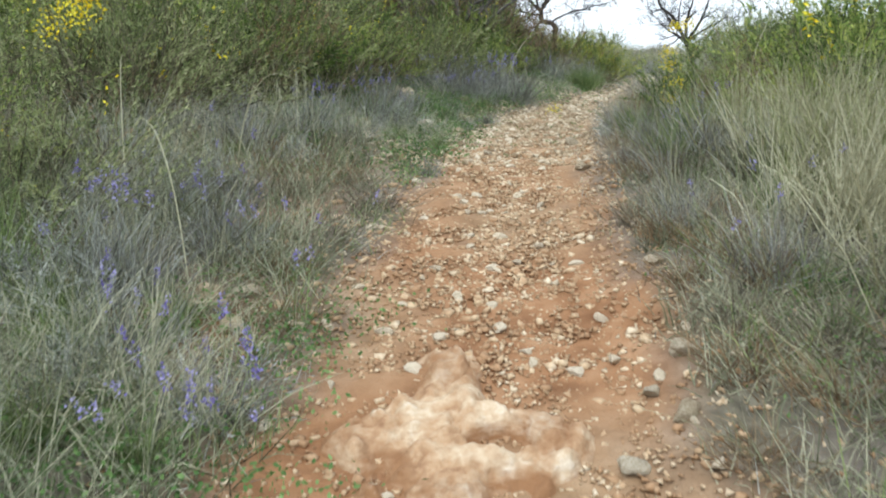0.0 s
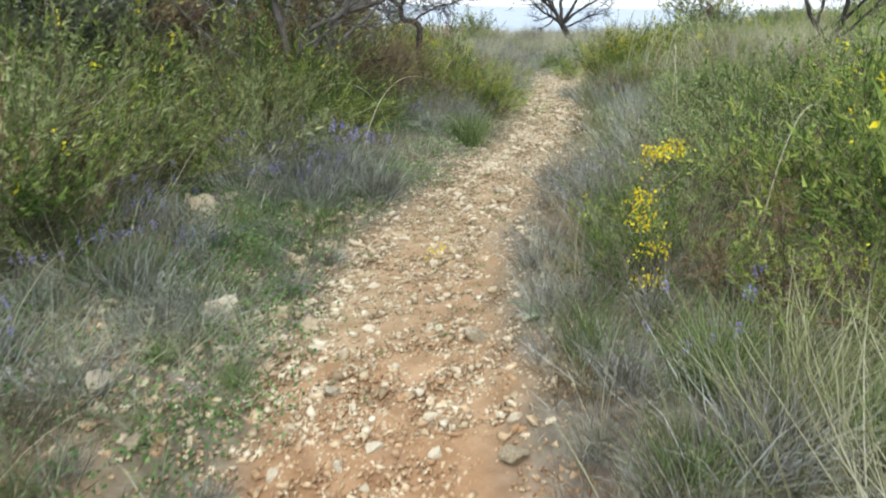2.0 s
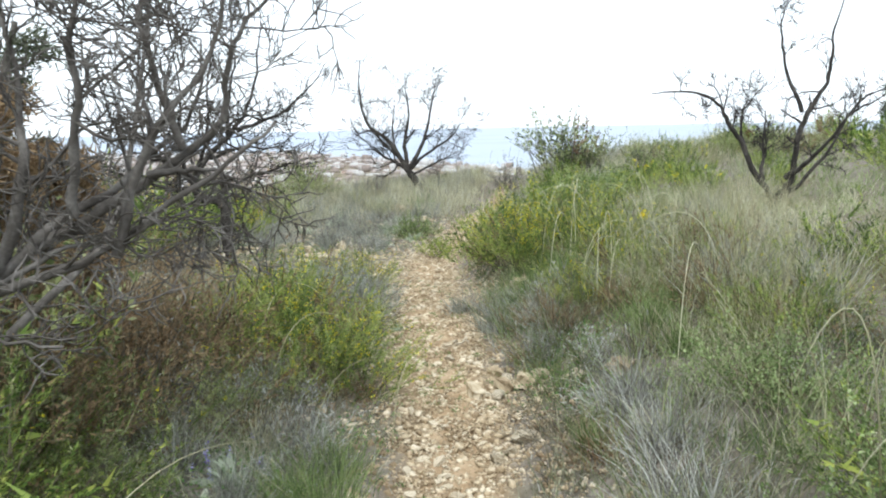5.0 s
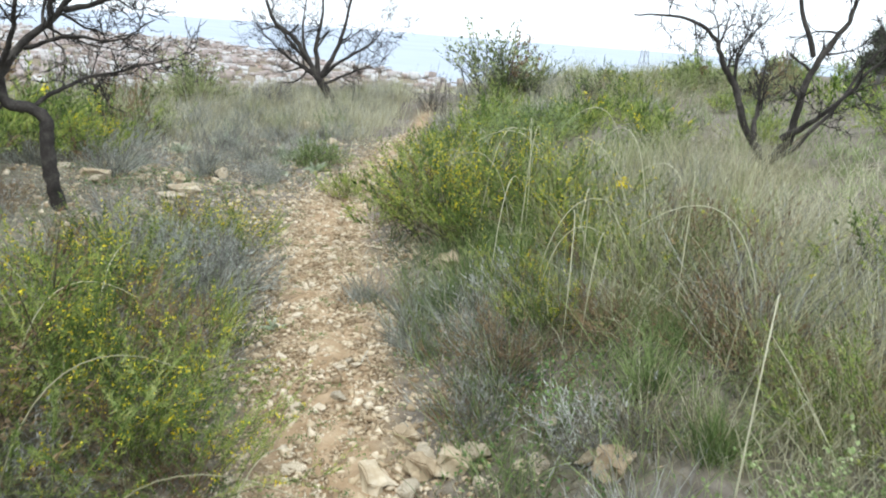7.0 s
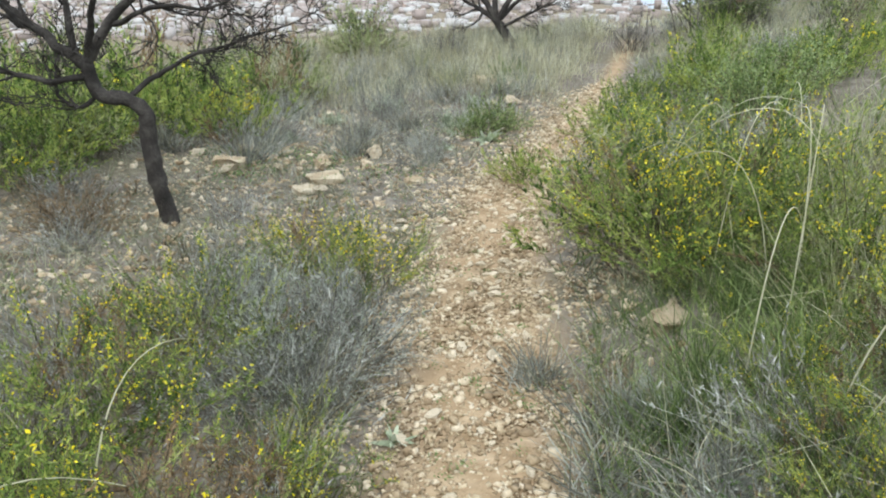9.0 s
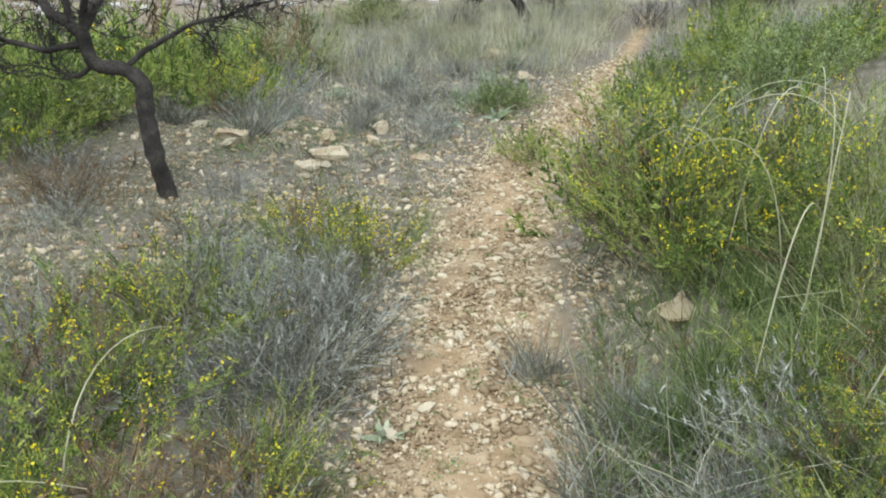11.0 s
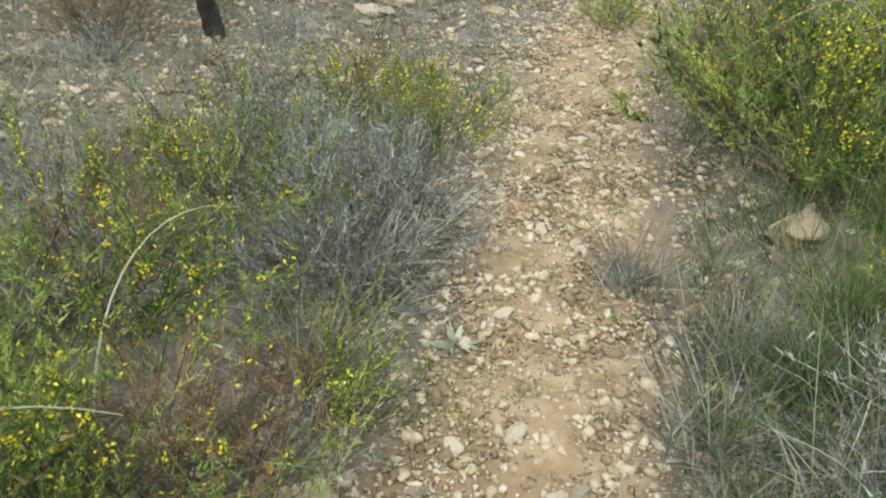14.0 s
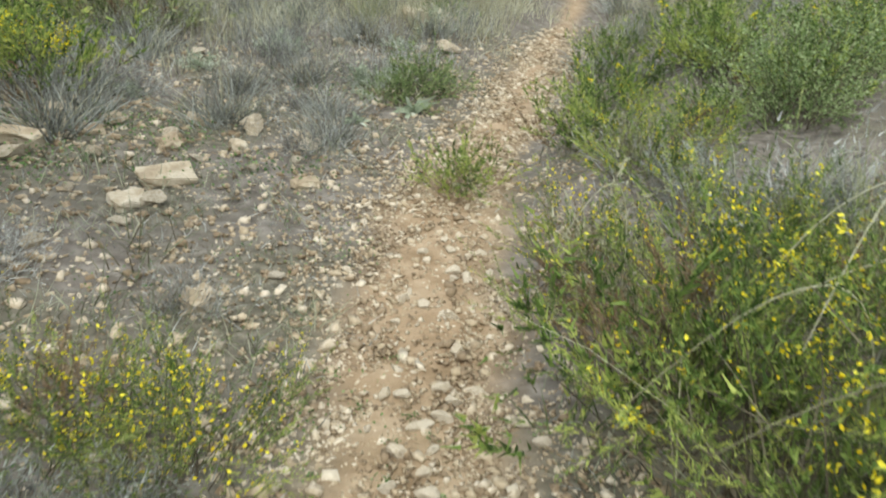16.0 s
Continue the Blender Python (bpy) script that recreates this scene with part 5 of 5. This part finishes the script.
gravel = [pebbles(across(3000, 0.6, 5.2, 1.3, 201, 0.85), 0.008, 0.026, 1, 3.0), pebbles(across(3400, 4.8, 8.2, 1.8, 202, 0.5, -0.06), 0.008, 0.026, 2, 3.0), pebbles(across(6800, 7.8, 12.0, 2.1, 203, 0.5), 0.006, 0.025, 3, 3.2),
          pebbles(across(4600, 11.6, 17.0, 2.4, 204, 0.45), 0.007, 0.026, 4, 3.0), pebbles(spots_at(600, 5.0, 7.2, -1.5, -0.2, 205), 0.01, 0.034, 5), pebbles(spots_at(3600, 12.0, 16.8, -3.4, -0.2, 206), 0.008, 0.032, 6, 2.6),
          pebbles(spots_at(700, 8.5, 12.0, -0.9, 0.8, 207), 0.01, 0.03, 7),
          chips(across(12000, 0.8, 5.4, 1.3, 211, 0.9), 0.004, 0.013, 11), chips(across(10000, 4.8, 8.2, 1.9, 212, 0.6, -0.05), 0.004, 0.012, 12), chips(across(18000, 7.8, 12.4, 2.2, 213, 0.6), 0.004, 0.011, 13),
          chips(across(15000, 11.8, 16.5, 2.4, 214, 0.5), 0.004, 0.012, 14), chips(spots_at(4500, 12.0, 16.0, -2.8, -0.2, 216), 0.004, 0.014, 16), chips(spots_at(1200, 5.0, 7.2, -1.5, -0.2, 215), 0.005, 0.016, 15)]
gravel_red = [gravel[0], gravel[7], pebbles(spots_at(420, 2.6, 5.6, -1.6, -0.45, 208), 0.01, 0.034, 8), chips(spots_at(1200, 2.6, 5.6, -1.6, -0.45, 218), 0.004, 0.014, 18)]
stuff("gravel", soup("gravel", *merge(gravel_red), M_STONE_RED), "iron-stained angular gravel on the red earth path", "gravel")
stuff("gravel", soup("gravel", *merge(gravel[1:7] + gravel[8:]), M_STONE), "loose angular limestone gravel over the path", "gravel")


def stone_mesh(seed):
    """One broken stone of about unit radius, with facets and worn edges."""
    rng = np.random.default_rng(seed)
    bm = bmesh.new()
    bmesh.ops.create_icosphere(bm, subdivisions=2, radius=1.0)
    cuts = unit(rng.normal(size=(9, 3)))
    depth = rng.uniform(0.34, 0.68, 9)
    for v in bm.verts:
        c = np.array(v.co)
        for n, k in zip(cuts, depth):
            over = c @ n - k
            if over > 0:
                c = c - n * over
        v.co = Vector(c + rng.normal(size=3) * 0.012)
    me = bpy.data.meshes.new("stone")
    bm.to_mesh(me)
    bm.free()
    me.materials.append(M_STONE)
    return me


STONES = [stone_mesh(s) for s in range(8)]
ROCKS = [stone_mesh(s) for s in range(20, 28)]
for m in ROCKS:
    m.materials[0] = M_ROCKS


def set_stone(x, y, r, seed, squash=0.6, lift=0.25, name="stone", parent=None, turn=None):
    rng = np.random.default_rng(seed)
    ob = new(name, (ROCKS if name == "rock" else STONES)[seed % 8])
    ob.location = (x, y, float(height(x, y)) + r * squash * lift)
    ob.rotation_euler = (rng.normal() * 0.2, rng.normal() * 0.2, rng.uniform(0, 6.28) if turn is None else turn)
    ob.scale = (r, r * rng.uniform(0.62, 0.9), r * squash)
    ob.parent = parent
    return ob


# the larger stones that lie loose by the path
for k, (x, y, r, s) in enumerate([(0.914, 5.37, 0.075, 0.7), (-0.315, 6.95, 0.1, 0.5), (-0.2, 7.1, 0.08, 0.5), (0.2, 6.145, 0.055, 0.7), (2.644, 8.98, 0.1, 0.5), (2.5, 8.9, 0.06, 0.6), (2.435, 8.85, 0.06, 0.6), (2.34, 10.46, 0.075, 0.6), (2.25, 10.2, 0.06, 0.6), (2.576, 10.52, 0.04, 0.6),
                                  (3.233, 10.81, 0.04, 0.7), (2.774, 10.18, 0.06, 0.5), (2.938, 10.47, 0.04, 0.6), (3.063, 12.12, 0.045, 0.6), 
                                  (4.6, 15.9, 0.14, 0.5), (4.9, 16.3, 0.1, 0.5), (2.4, 13.5, 0.07, 0.6), (2.9, 9.62, 0.085, 0.7), (2.76, 9.5, 0.07, 0.7), (3.02, 9.52, 0.09, 0.6), (3.26, 9.18, 0.08, 0.6), (3.15, 9.3, 0.06, 0.7), (3.3, 9.45, 0.06, 0.7),
                                  (0.75, 2.2, 0.075, 0.6), (0.62, 2.05, 0.05, 0.6), (0.68, 1.9, 0.06, 0.7), (0.5, 1.75, 0.06, 0.6), (0.85, 2.9, 0.06, 0.5), (0.9, 3.4, 0.055, 0.6), (-0.75, 2.75, 0.09, 0.5), (-1.0, 2.9, 0.07, 0.5), (-1.0, 3.9, 0.09, 0.5), (-0.8, 4.1, 0.1, 0.4), (1.1, 5.0, 0.08, 0.5), (0.35, 6.8, 0.07, 0.5), (-0.5, 5.2, 0.08, 0.5),
                                  (4.3, 16.6, 0.09, 0.5), (3.9, 16.0, 0.1, 0.4), (5.3, 16.9, 0.1, 0.5), (1.5, 7.35, 0.05, 0.7), (0.2, 7.0, 0.08, 0.6), (-0.15, 6.6, 0.07, 0.6), (3.25, 13.2, 0.05, 0.6), (2.05, 14.9, 0.1, 0.5), (3.2, 16.2, 0.1, 0.5),
                                  (2.46, 14.6, 0.045, 0.7), (2.69, 14.87, 0.085, 0.75), (2.95, 14.62, 0.095, 0.6), (3.11, 14.92, 0.09, 0.6), (3.39, 14.79, 0.125, 0.6), (3.66, 14.55, 0.1, 0.4), (2.27, 14.36, 0.11, 0.45), (2.82, 13.9, 0.11, 0.4), (5.15, 16.36, 0.16, 0.5), (4.49, 16.69, 0.1, 0.5),
                                  (2.6, 14.35, 0.06, 0.5), (2.5, 14.0, 0.05, 0.5), (3.3, 14.2, 0.05, 0.6), (3.55, 14.35, 0.05, 0.6), (2.35, 14.75, 0.06, 0.5), (3.05, 14.35, 0.05, 0.6), (2.7, 13.7, 0.06, 0.5), (3.0, 12.75, 0.05, 0.6),
                                  (-0.51, 5.16, 0.09, 0.65), (-0.08, 5.3, 0.077, 0.65), (-0.15, 5.69, 0.051, 0.65), (0.18, 6.28, 0.067, 0.65), (0.86, 4.58, 0.065, 0.65), (-0.34, 4.86, 0.058, 0.65), (-0.17, 4.97, 0.06, 0.65), (0.31, 5.1, 0.044, 0.65), (-0.47, 5.01, 0.05, 0.65)]):
    tagged(set_stone(x, y, r, 600 + k, s, lift=0.5 if y > 13.5 else 0.35, name="rock"), "weathered buff limestone rock lying on the earth", "rock", "loose rocks")


def block_rock(x, y, size, turn, tilt, seed):
    """A broken angular block with chipped edges."""
    rng = np.random.default_rng(seed)
    bm = bmesh.new()
    bmesh.ops.create_cube(bm, size=1.0)
    for v in bm.verts:
        v.co = Vector([c * k * (1 + rng.normal() * 0.13) for c, k in zip(v.co, size)])
    bmesh.ops.subdivide_edges(bm, edges=bm.edges[:], cuts=2, use_grid_fill=True)
    for v in bm.verts:
        v.co += Vector(rng.normal(size=3) * 0.11 * min(size))
    bmesh.ops.bevel(bm, geom=[e for e in bm.edges if e.calc_face_angle(0) > 0.6], offset=0.006, segments=2, affect="EDGES")
    me = bpy.data.meshes.new("rock")
    bm.to_mesh(me)
    bm.free()
    me.materials.append(M_ROCKS)
    ob = new("rock", me)
    ob.location = (x, y, float(height(x, y)) + size[2] * 0.22)
    ob.rotation_euler = (tilt, 0.1, turn)
    return tagged(ob, "angular buff limestone block half sunk beside the broom", "rock", "loose rocks")


for x, y, size, turn, tilt in [(3.86, 11.2, (0.16, 0.11, 0.09), 0.35, 0.25), (2.9, 14.12, (0.24, 0.14, 0.06), 0.2, 0.1), (2.955, 13.02, (0.1, 0.09, 0.09), 0.5, 0.2), (2.31, 10.46, (0.14, 0.1, 0.08), 0.1, 0.1), (2.87, 9.6, (0.12, 0.1, 0.08), 0.7, 0.15), (2.68, 9.6, (0.1, 0.12, 0.07), 0.2, 0.1),
                               (2.95, 9.53, (0.09, 0.1, 0.08), 1.0, 0.2), (2.9, 9.79, (0.09, 0.07, 0.06), 0.3, 0.1), (3.28, 9.11, (0.12, 0.1, 0.08), 0.6, 0.2), (-0.34, 6.89, (0.13, 0.1, 0.09), 0.3, 0.2), (0.18, 6.27, (0.09, 0.08, 0.07), 0.8, 0.1), (-0.13, 5.7, (0.12, 0.1, 0.09), 0.4, 0.2), (0.11, 5.69, (0.09, 0.08, 0.07), 1.2, 0.1),
                               (0.24, 5.56, (0.08, 0.08, 0.06), 0.2, 0.2), (-0.26, 5.93, (0.07, 0.06, 0.06), 0.9, 0.1), (2.41, 14.98, (0.12, 0.1, 0.08), 0.3, 0.1), (2.93, 14.53, (0.11, 0.09, 0.08), 0.5, 0.3), (2.56, 14.71, (0.14, 0.1, 0.05), 0.2, 0.1), (3.67, 14.7, (0.18, 0.09, 0.05), 0.1, 0.05), (2.26, 14.54, (0.22, 0.12, 0.07), -0.3, 0.1),
                               (2.75, 13.88, (0.16, 0.1, 0.06), 0.4, 0.1), (2.46, 15.14, (0.1, 0.08, 0.07), 0.7, 0.2), (3.52, 14.02, (0.13, 0.08, 0.04), 0.3, 0.1), (3.27, 14.54, (0.08, 0.07, 0.06), 0.9, 0.2), (5.31, 17.05, (0.3, 0.16, 0.14), 0.4, 0.2), (5.1, 17.27, (0.18, 0.12, 0.1), 0.1, 0.1), (-0.86, 2.6, (0.14, 0.11, 0.09), 0.4, 0.2), (-0.96, 2.45, (0.1, 0.09, 0.07), 1.1, 0.1), (-0.72, 2.48, (0.07, 0.06, 0.05), 0.2, 0.1)]:
    block_rock(x, y, size, turn, tilt, int(1000 * size[0] + 100 * y))


def stain_rock():
    """Red earth lying in the hollows of the bedrock."""
    n, l = M_ROCK.node_tree.nodes, M_ROCK.node_tree.links
    b = n["Principled BSDF"]
    base = b.inputs["Base Color"].links[0].from_socket
    at = n.new("ShaderNodeAttribute")
    at.attribute_name = "earth"
    nz = n.new("ShaderNodeTexNoise")
    nz.inputs["Scale"].default_value, nz.inputs["Detail"].default_value = 22, 5
    mp = n.new("ShaderNodeMath")
    mp.operation = "MULTIPLY_ADD"
    l.new(nz.outputs["Fac"], mp.inputs[0])
    mp.inputs[1].default_value = 1.4
    sh = n.new("ShaderNodeMath")
    sh.operation = "SUBTRACT"
    l.new(at.outputs["Fac"], sh.inputs[0])
    sh.inputs[1].default_value = 0.78
    l.new(sh.outputs[0], mp.inputs[2])
    mp.use_clamp = True
    mx = n.new("ShaderNodeMix")
    mx.data_type = "RGBA"
    l.new(mp.outputs[0], mx.inputs["Factor"])
    l.new(base, mx.inputs["A"])
    mx.inputs["B"].default_value = (0.24, 0.125, 0.06, 1)
    l.new(mx.outputs["Result"], b.inputs["Base Color"])


stain_rock()


def outcrop():
    """The flat boulder that shows through the path."""
    n = 96
    xs = np.linspace(-0.6, 0.6, n)
    X, Y = np.meshgrid(xs, xs * 1.15)
    ang = np.arctan2(Y + 0.18, X)
    edge = 0.37 + 0.04 * np.sin(3 * ang + 0.6) + 0.03 * np.sin(7 * ang) + 0.05 * np.cos(2 * ang)
    body = edge - np.hypot(X, (Y + 0.18) * 1.05)
    tongue = 0.13 + 0.02 * np.sin(17 * Y) - np.hypot(X + 0.02, np.maximum(Y - 0.36, 0)) - np.maximum(-0.1 - Y, 0)
    top = 0.055 * np.clip(np.maximum(body, tongue) / 0.06, -1.2, 1)
    pit = -0.06 * np.exp(-(((X - 0.14) / 0.1) ** 2 + ((Y + 0.12) / 0.07) ** 2) ** 2) - 0.05 * np.exp(-(((X + 0.22) / 0.09) ** 2 + ((Y + 0.3) / 0.14) ** 2)) - 0.045 * np.exp(-(((X - 0.2) / 0.14) ** 2 + ((Y + 0.36) / 0.1) ** 2))
    fr = np.array([noise.fractal(Vector((a * 7, b * 7, 3.0)), 0.9, 2.1, 6) for a, b in zip(X.ravel(), Y.ravel())]).reshape(X.shape)
    ridge = np.abs(np.array([noise.fractal(Vector((a * 5, b * 5, 9.0)), 1.0, 2.0, 4) for a, b in zip(X.ravel(), Y.ravel())]).reshape(X.shape))
    top = top * np.clip(0.9 + 0.25 * fr, 0.5, 1.2)
    rough = 0.012 * fr - 0.016 * np.clip(0.16 - ridge, 0, 1) / 0.16 * (top > 0.02) + 0.006 * np.sin(19 * X + 7 * Y) * np.sin(23 * Y - 9 * X) + 0.008 * np.sin(47 * X - 20 * Y) * np.sin(41 * Y + 13 * X)
    cx, cy, g = 0.045, 1.96, 0.84
    Z = height(X * g + cx, Y * g + cy) + top + pit + rough
    v = np.stack([X * g + cx, Y * g + cy, Z], -1).reshape(-1, 3)
    i = (np.arange(n - 1)[:, None] * n + np.arange(n - 1)[None]).ravel()
    t = np.concatenate([np.stack([i, i + 1, i + n + 1], 1), np.stack([i, i + n + 1, i + n], 1)])
    me = soup("boulder", v, t, M_ROCK, smooth=True)
    stain = np.clip((-pit - 0.008) / 0.02, 0, 1) + np.clip(0.7 - np.maximum(body, tongue) / 0.05, 0, 1) + np.clip(np.sin(9 * X + 2) * np.sin(8 * Y - 1) - 0.2, 0, 0.6) + np.clip(0.1 - ridge, 0, 1) * 4
    me.attributes.new("earth", "FLOAT", "POINT").data.foreach_set("value", np.clip(stain, 0, 1).ravel().astype(np.float32))
    return tagged(new("boulder", me), "flat worn pinkish limestone boulder embedded in the path", "boulder")


outcrop()

# the larger stones of the path, each its own piece of the ground
rng_s = np.random.default_rng(77)
for k in range(290):
    y = rng_s.uniform(1.2, 16.0)
    u = rng_s.normal() * 0.75
    set_stone(float(path_x(y) + u * path_w(y)), float(y), float(rng_s.uniform(0.022, 0.045)), 800 + k, 0.6, 0.2, "stone", GROUND)

# ---- far town, pylon ----


def house_kind(w, d, h, wall, roof, gable):
    root = new("house")
    bm = bmesh.new()
    bmesh.ops.create_cube(bm, size=1.0)
    for v in bm.verts:
        v.co = Vector((v.co.x * w, v.co.y * d, (v.co.z + 0.5) * h))
    me = bpy.data.meshes.new("wall")
    bm.to_mesh(me)
    bm.free()
    me.materials.append(wall)
    part("wall", me, root)
    r = h * gable
    v = np.array([(-w * 0.54, -d * 0.54, h), (w * 0.54, -d * 0.54, h), (w * 0.54, d * 0.54, h), (-w * 0.54, d * 0.54, h), (-w * 0.5, 0, h + r), (w * 0.5, 0, h + r)])
    f = np.array([(0, 1, 5), (0, 5, 4), (2, 3, 4), (2, 4, 5), (1, 2, 5), (3, 0, 4), (0, 3, 2), (0, 2, 1)])
    part("roof", soup("roof", v, f, roof), root)
    glass = material("far_window", [(0.1, 0.11, 0.12), (0.16, 0.17, 0.18)], 2, 0.3)
    rows = max(1, min(2, int(h / 3)))
    n = max(2, int(w / 3.5))
    bmw = bmesh.new()
    bmesh.ops.create_cube(bmw, size=1.0)
    for q in bmw.verts:
        q.co = Vector((q.co.x * 1.3, q.co.y * 0.12, q.co.z * 1.5))
    win = bpy.data.meshes.new("window")
    bmw.to_mesh(win)
    bmw.free()
    win.materials.append(glass)
    for i in range(min(rows, 4)):
        for j in range(min(n, 2)):
            ob = part("window", win, root)
            ob.location = (-w / 2 + (j + 0.5) * w / min(n, 2), -d / 2 - 0.03, 1.7 + i * 3)
    return tagged(root, "far pale house with a low tiled roof by the sea", "house", "houses of the far town")


W1 = material("pale_render", [(0.5, 0.46, 0.42), (0.6, 0.57, 0.54), (0.7, 0.68, 0.66)], 0.1, 0.9)
W2 = material("pink_render", [(0.5, 0.38, 0.33), (0.58, 0.46, 0.4), (0.62, 0.52, 0.46)], 0.1, 0.9)
R1 = material("clay_roof", [(0.38, 0.24, 0.18), (0.46, 0.32, 0.25), (0.5, 0.38, 0.32)], 0.3, 0.9)
R2 = material("flat_roof", [(0.45, 0.42, 0.4), (0.55, 0.52, 0.5)], 0.3, 0.9)
HOUSES = [house_kind(11, 9, 5.5, W1, R1, 0.25), house_kind(14, 9, 7, W2, R1, 0.2), house_kind(15, 10, 12, W1, R2, 0.02), house_kind(9, 8, 4, W1, R1, 0.3)]
rng_h = np.random.default_rng(5)
taken = []
for k in range(5000):
    az, r = radians(rng_h.uniform(-20, 27)), rng_h.uniform(560, 1650)
    x, y = r * np.sin(az), r * np.cos(az)
    if y + 0.68 * x > 1320 or y + 8 * x > 3000 or any(abs(x - a) < 15 and abs(y - b) < 15 for a, b in taken):
        continue
    taken.append((x, y))
    i = len(taken) - 1
    m = Matrix.LocRotScale((x, y, float(height(x, y)) - 0.3), Euler((0, 0, rng_h.uniform(-0.5, 0.5))), Vector((1, 1, 1)) * 0.5)
    if i < 4:
        HOUSES[i].matrix_basis = m
    else:
        copy_thing(HOUSES[int(rng_h.choice([0, 1, 2, 3], p=[0.4, 0.25, 0.12, 0.23]))], m)
    if len(taken) >= 300:
        break


def town_mass():
    """The many small far houses, past the ones built singly, as joined blocks."""
    rng = np.random.default_rng(8)
    k = 8500
    az, r = np.radians(rng.uniform(-22, 40, k)), 420 + 1330 * rng.uniform(0, 1, k) ** 0.8
    x, y = r * np.sin(az), r * np.cos(az)
    ok = (y + 0.68 * x < 1325) & (y + 8 * x < 9000)
    x, y = x[ok], y[ok]
    k = len(x)
    w, d, h = rng.uniform(3, 7, k), rng.uniform(3, 6, k), rng.choice([2.0, 2.7, 3.6, 6], k, p=[0.4, 0.35, 0.18, 0.07])
    box = np.array([(a, b, c) for a in (-0.5, 0.5) for b in (-0.5, 0.5) for c in (-0.1, 1.0)])
    v = box[None] * np.stack([w, d, h], 1)[:, None]
    t = rng.uniform(-0.6, 0.6, (k, 1))
    v = np.stack([v[..., 0] * np.cos(t) - v[..., 1] * np.sin(t), v[..., 0] * np.sin(t) + v[..., 1] * np.cos(t), v[..., 2]], -1) + lay(x, y)[:, None]
    m = material("far_town_render", [(0.28, 0.235, 0.21), (0.37, 0.31, 0.285), (0.42, 0.39, 0.375), (0.52, 0.51, 0.5)], 0.02, 0.9, island=0.8)
    stuff("far_town", soup("far_town", v.reshape(-1, 3), (BOX_F[None] + (np.arange(k) * 8)[:, None, None]).reshape(-1, 3), m), "dense pale and pink far town by the sea", "town")


town_mass()


def pylon(x, y, tall):
    """A lattice mast with two cross arms and a cabin at its foot."""
    steel = material("grey_steel", [(0.3, 0.32, 0.34), (0.4, 0.42, 0.44)], 2, 0.5)
    root = new("pylon")
    root.location = (x, y, float(height(x, y)) - 0.2)
    tagged(root, "grey steel lattice power pylon below the crest", "pylon")

    def bar(a, b, r=0.07):
        return tube([a, (np.array(a) + np.array(b)) / 2, b], [r, r, r], 4)

    w0, w1 = tall * 0.11, tall * 0.025
    for sx in (-1, 1):
        for sy in (-1, 1):
            part("leg", soup("leg", *bar((sx * w0, sy * w0, 0), (sx * w1, sy * w1, tall), 0.09), steel), root)
    out, n = [], 9
    for i in range(n):
        a, b = i / n, (i + 1) / n
        p, q = w0 + (w1 - w0) * a, w0 + (w1 - w0) * b
        for s in (-1, 1):
            out += [bar((-p, s * p, a * tall), (q, s * q, b * tall), 0.05), bar((p, s * p, a * tall), (-q, s * q, b * tall), 0.05), bar((s * p, -p, a * tall), (s * q, q, b * tall), 0.05)]
    part("bracing", soup("bracing", *merge(out), steel), root)
    for z, w in ((0.62, 0.24), (0.8, 0.18)):
        part("cross_arm", soup("cross_arm", *merge([bar((-w * tall, 0, z * tall), (w * tall, 0, z * tall), 0.1), bar((-w * tall, 0, z * tall), (0, 0, (z + 0.06) * tall), 0.05), bar((w * tall, 0, z * tall), (0, 0, (z + 0.06) * tall), 0.05)]), steel), root)
    return root


pylon(105.5, 117.3, 16.8)
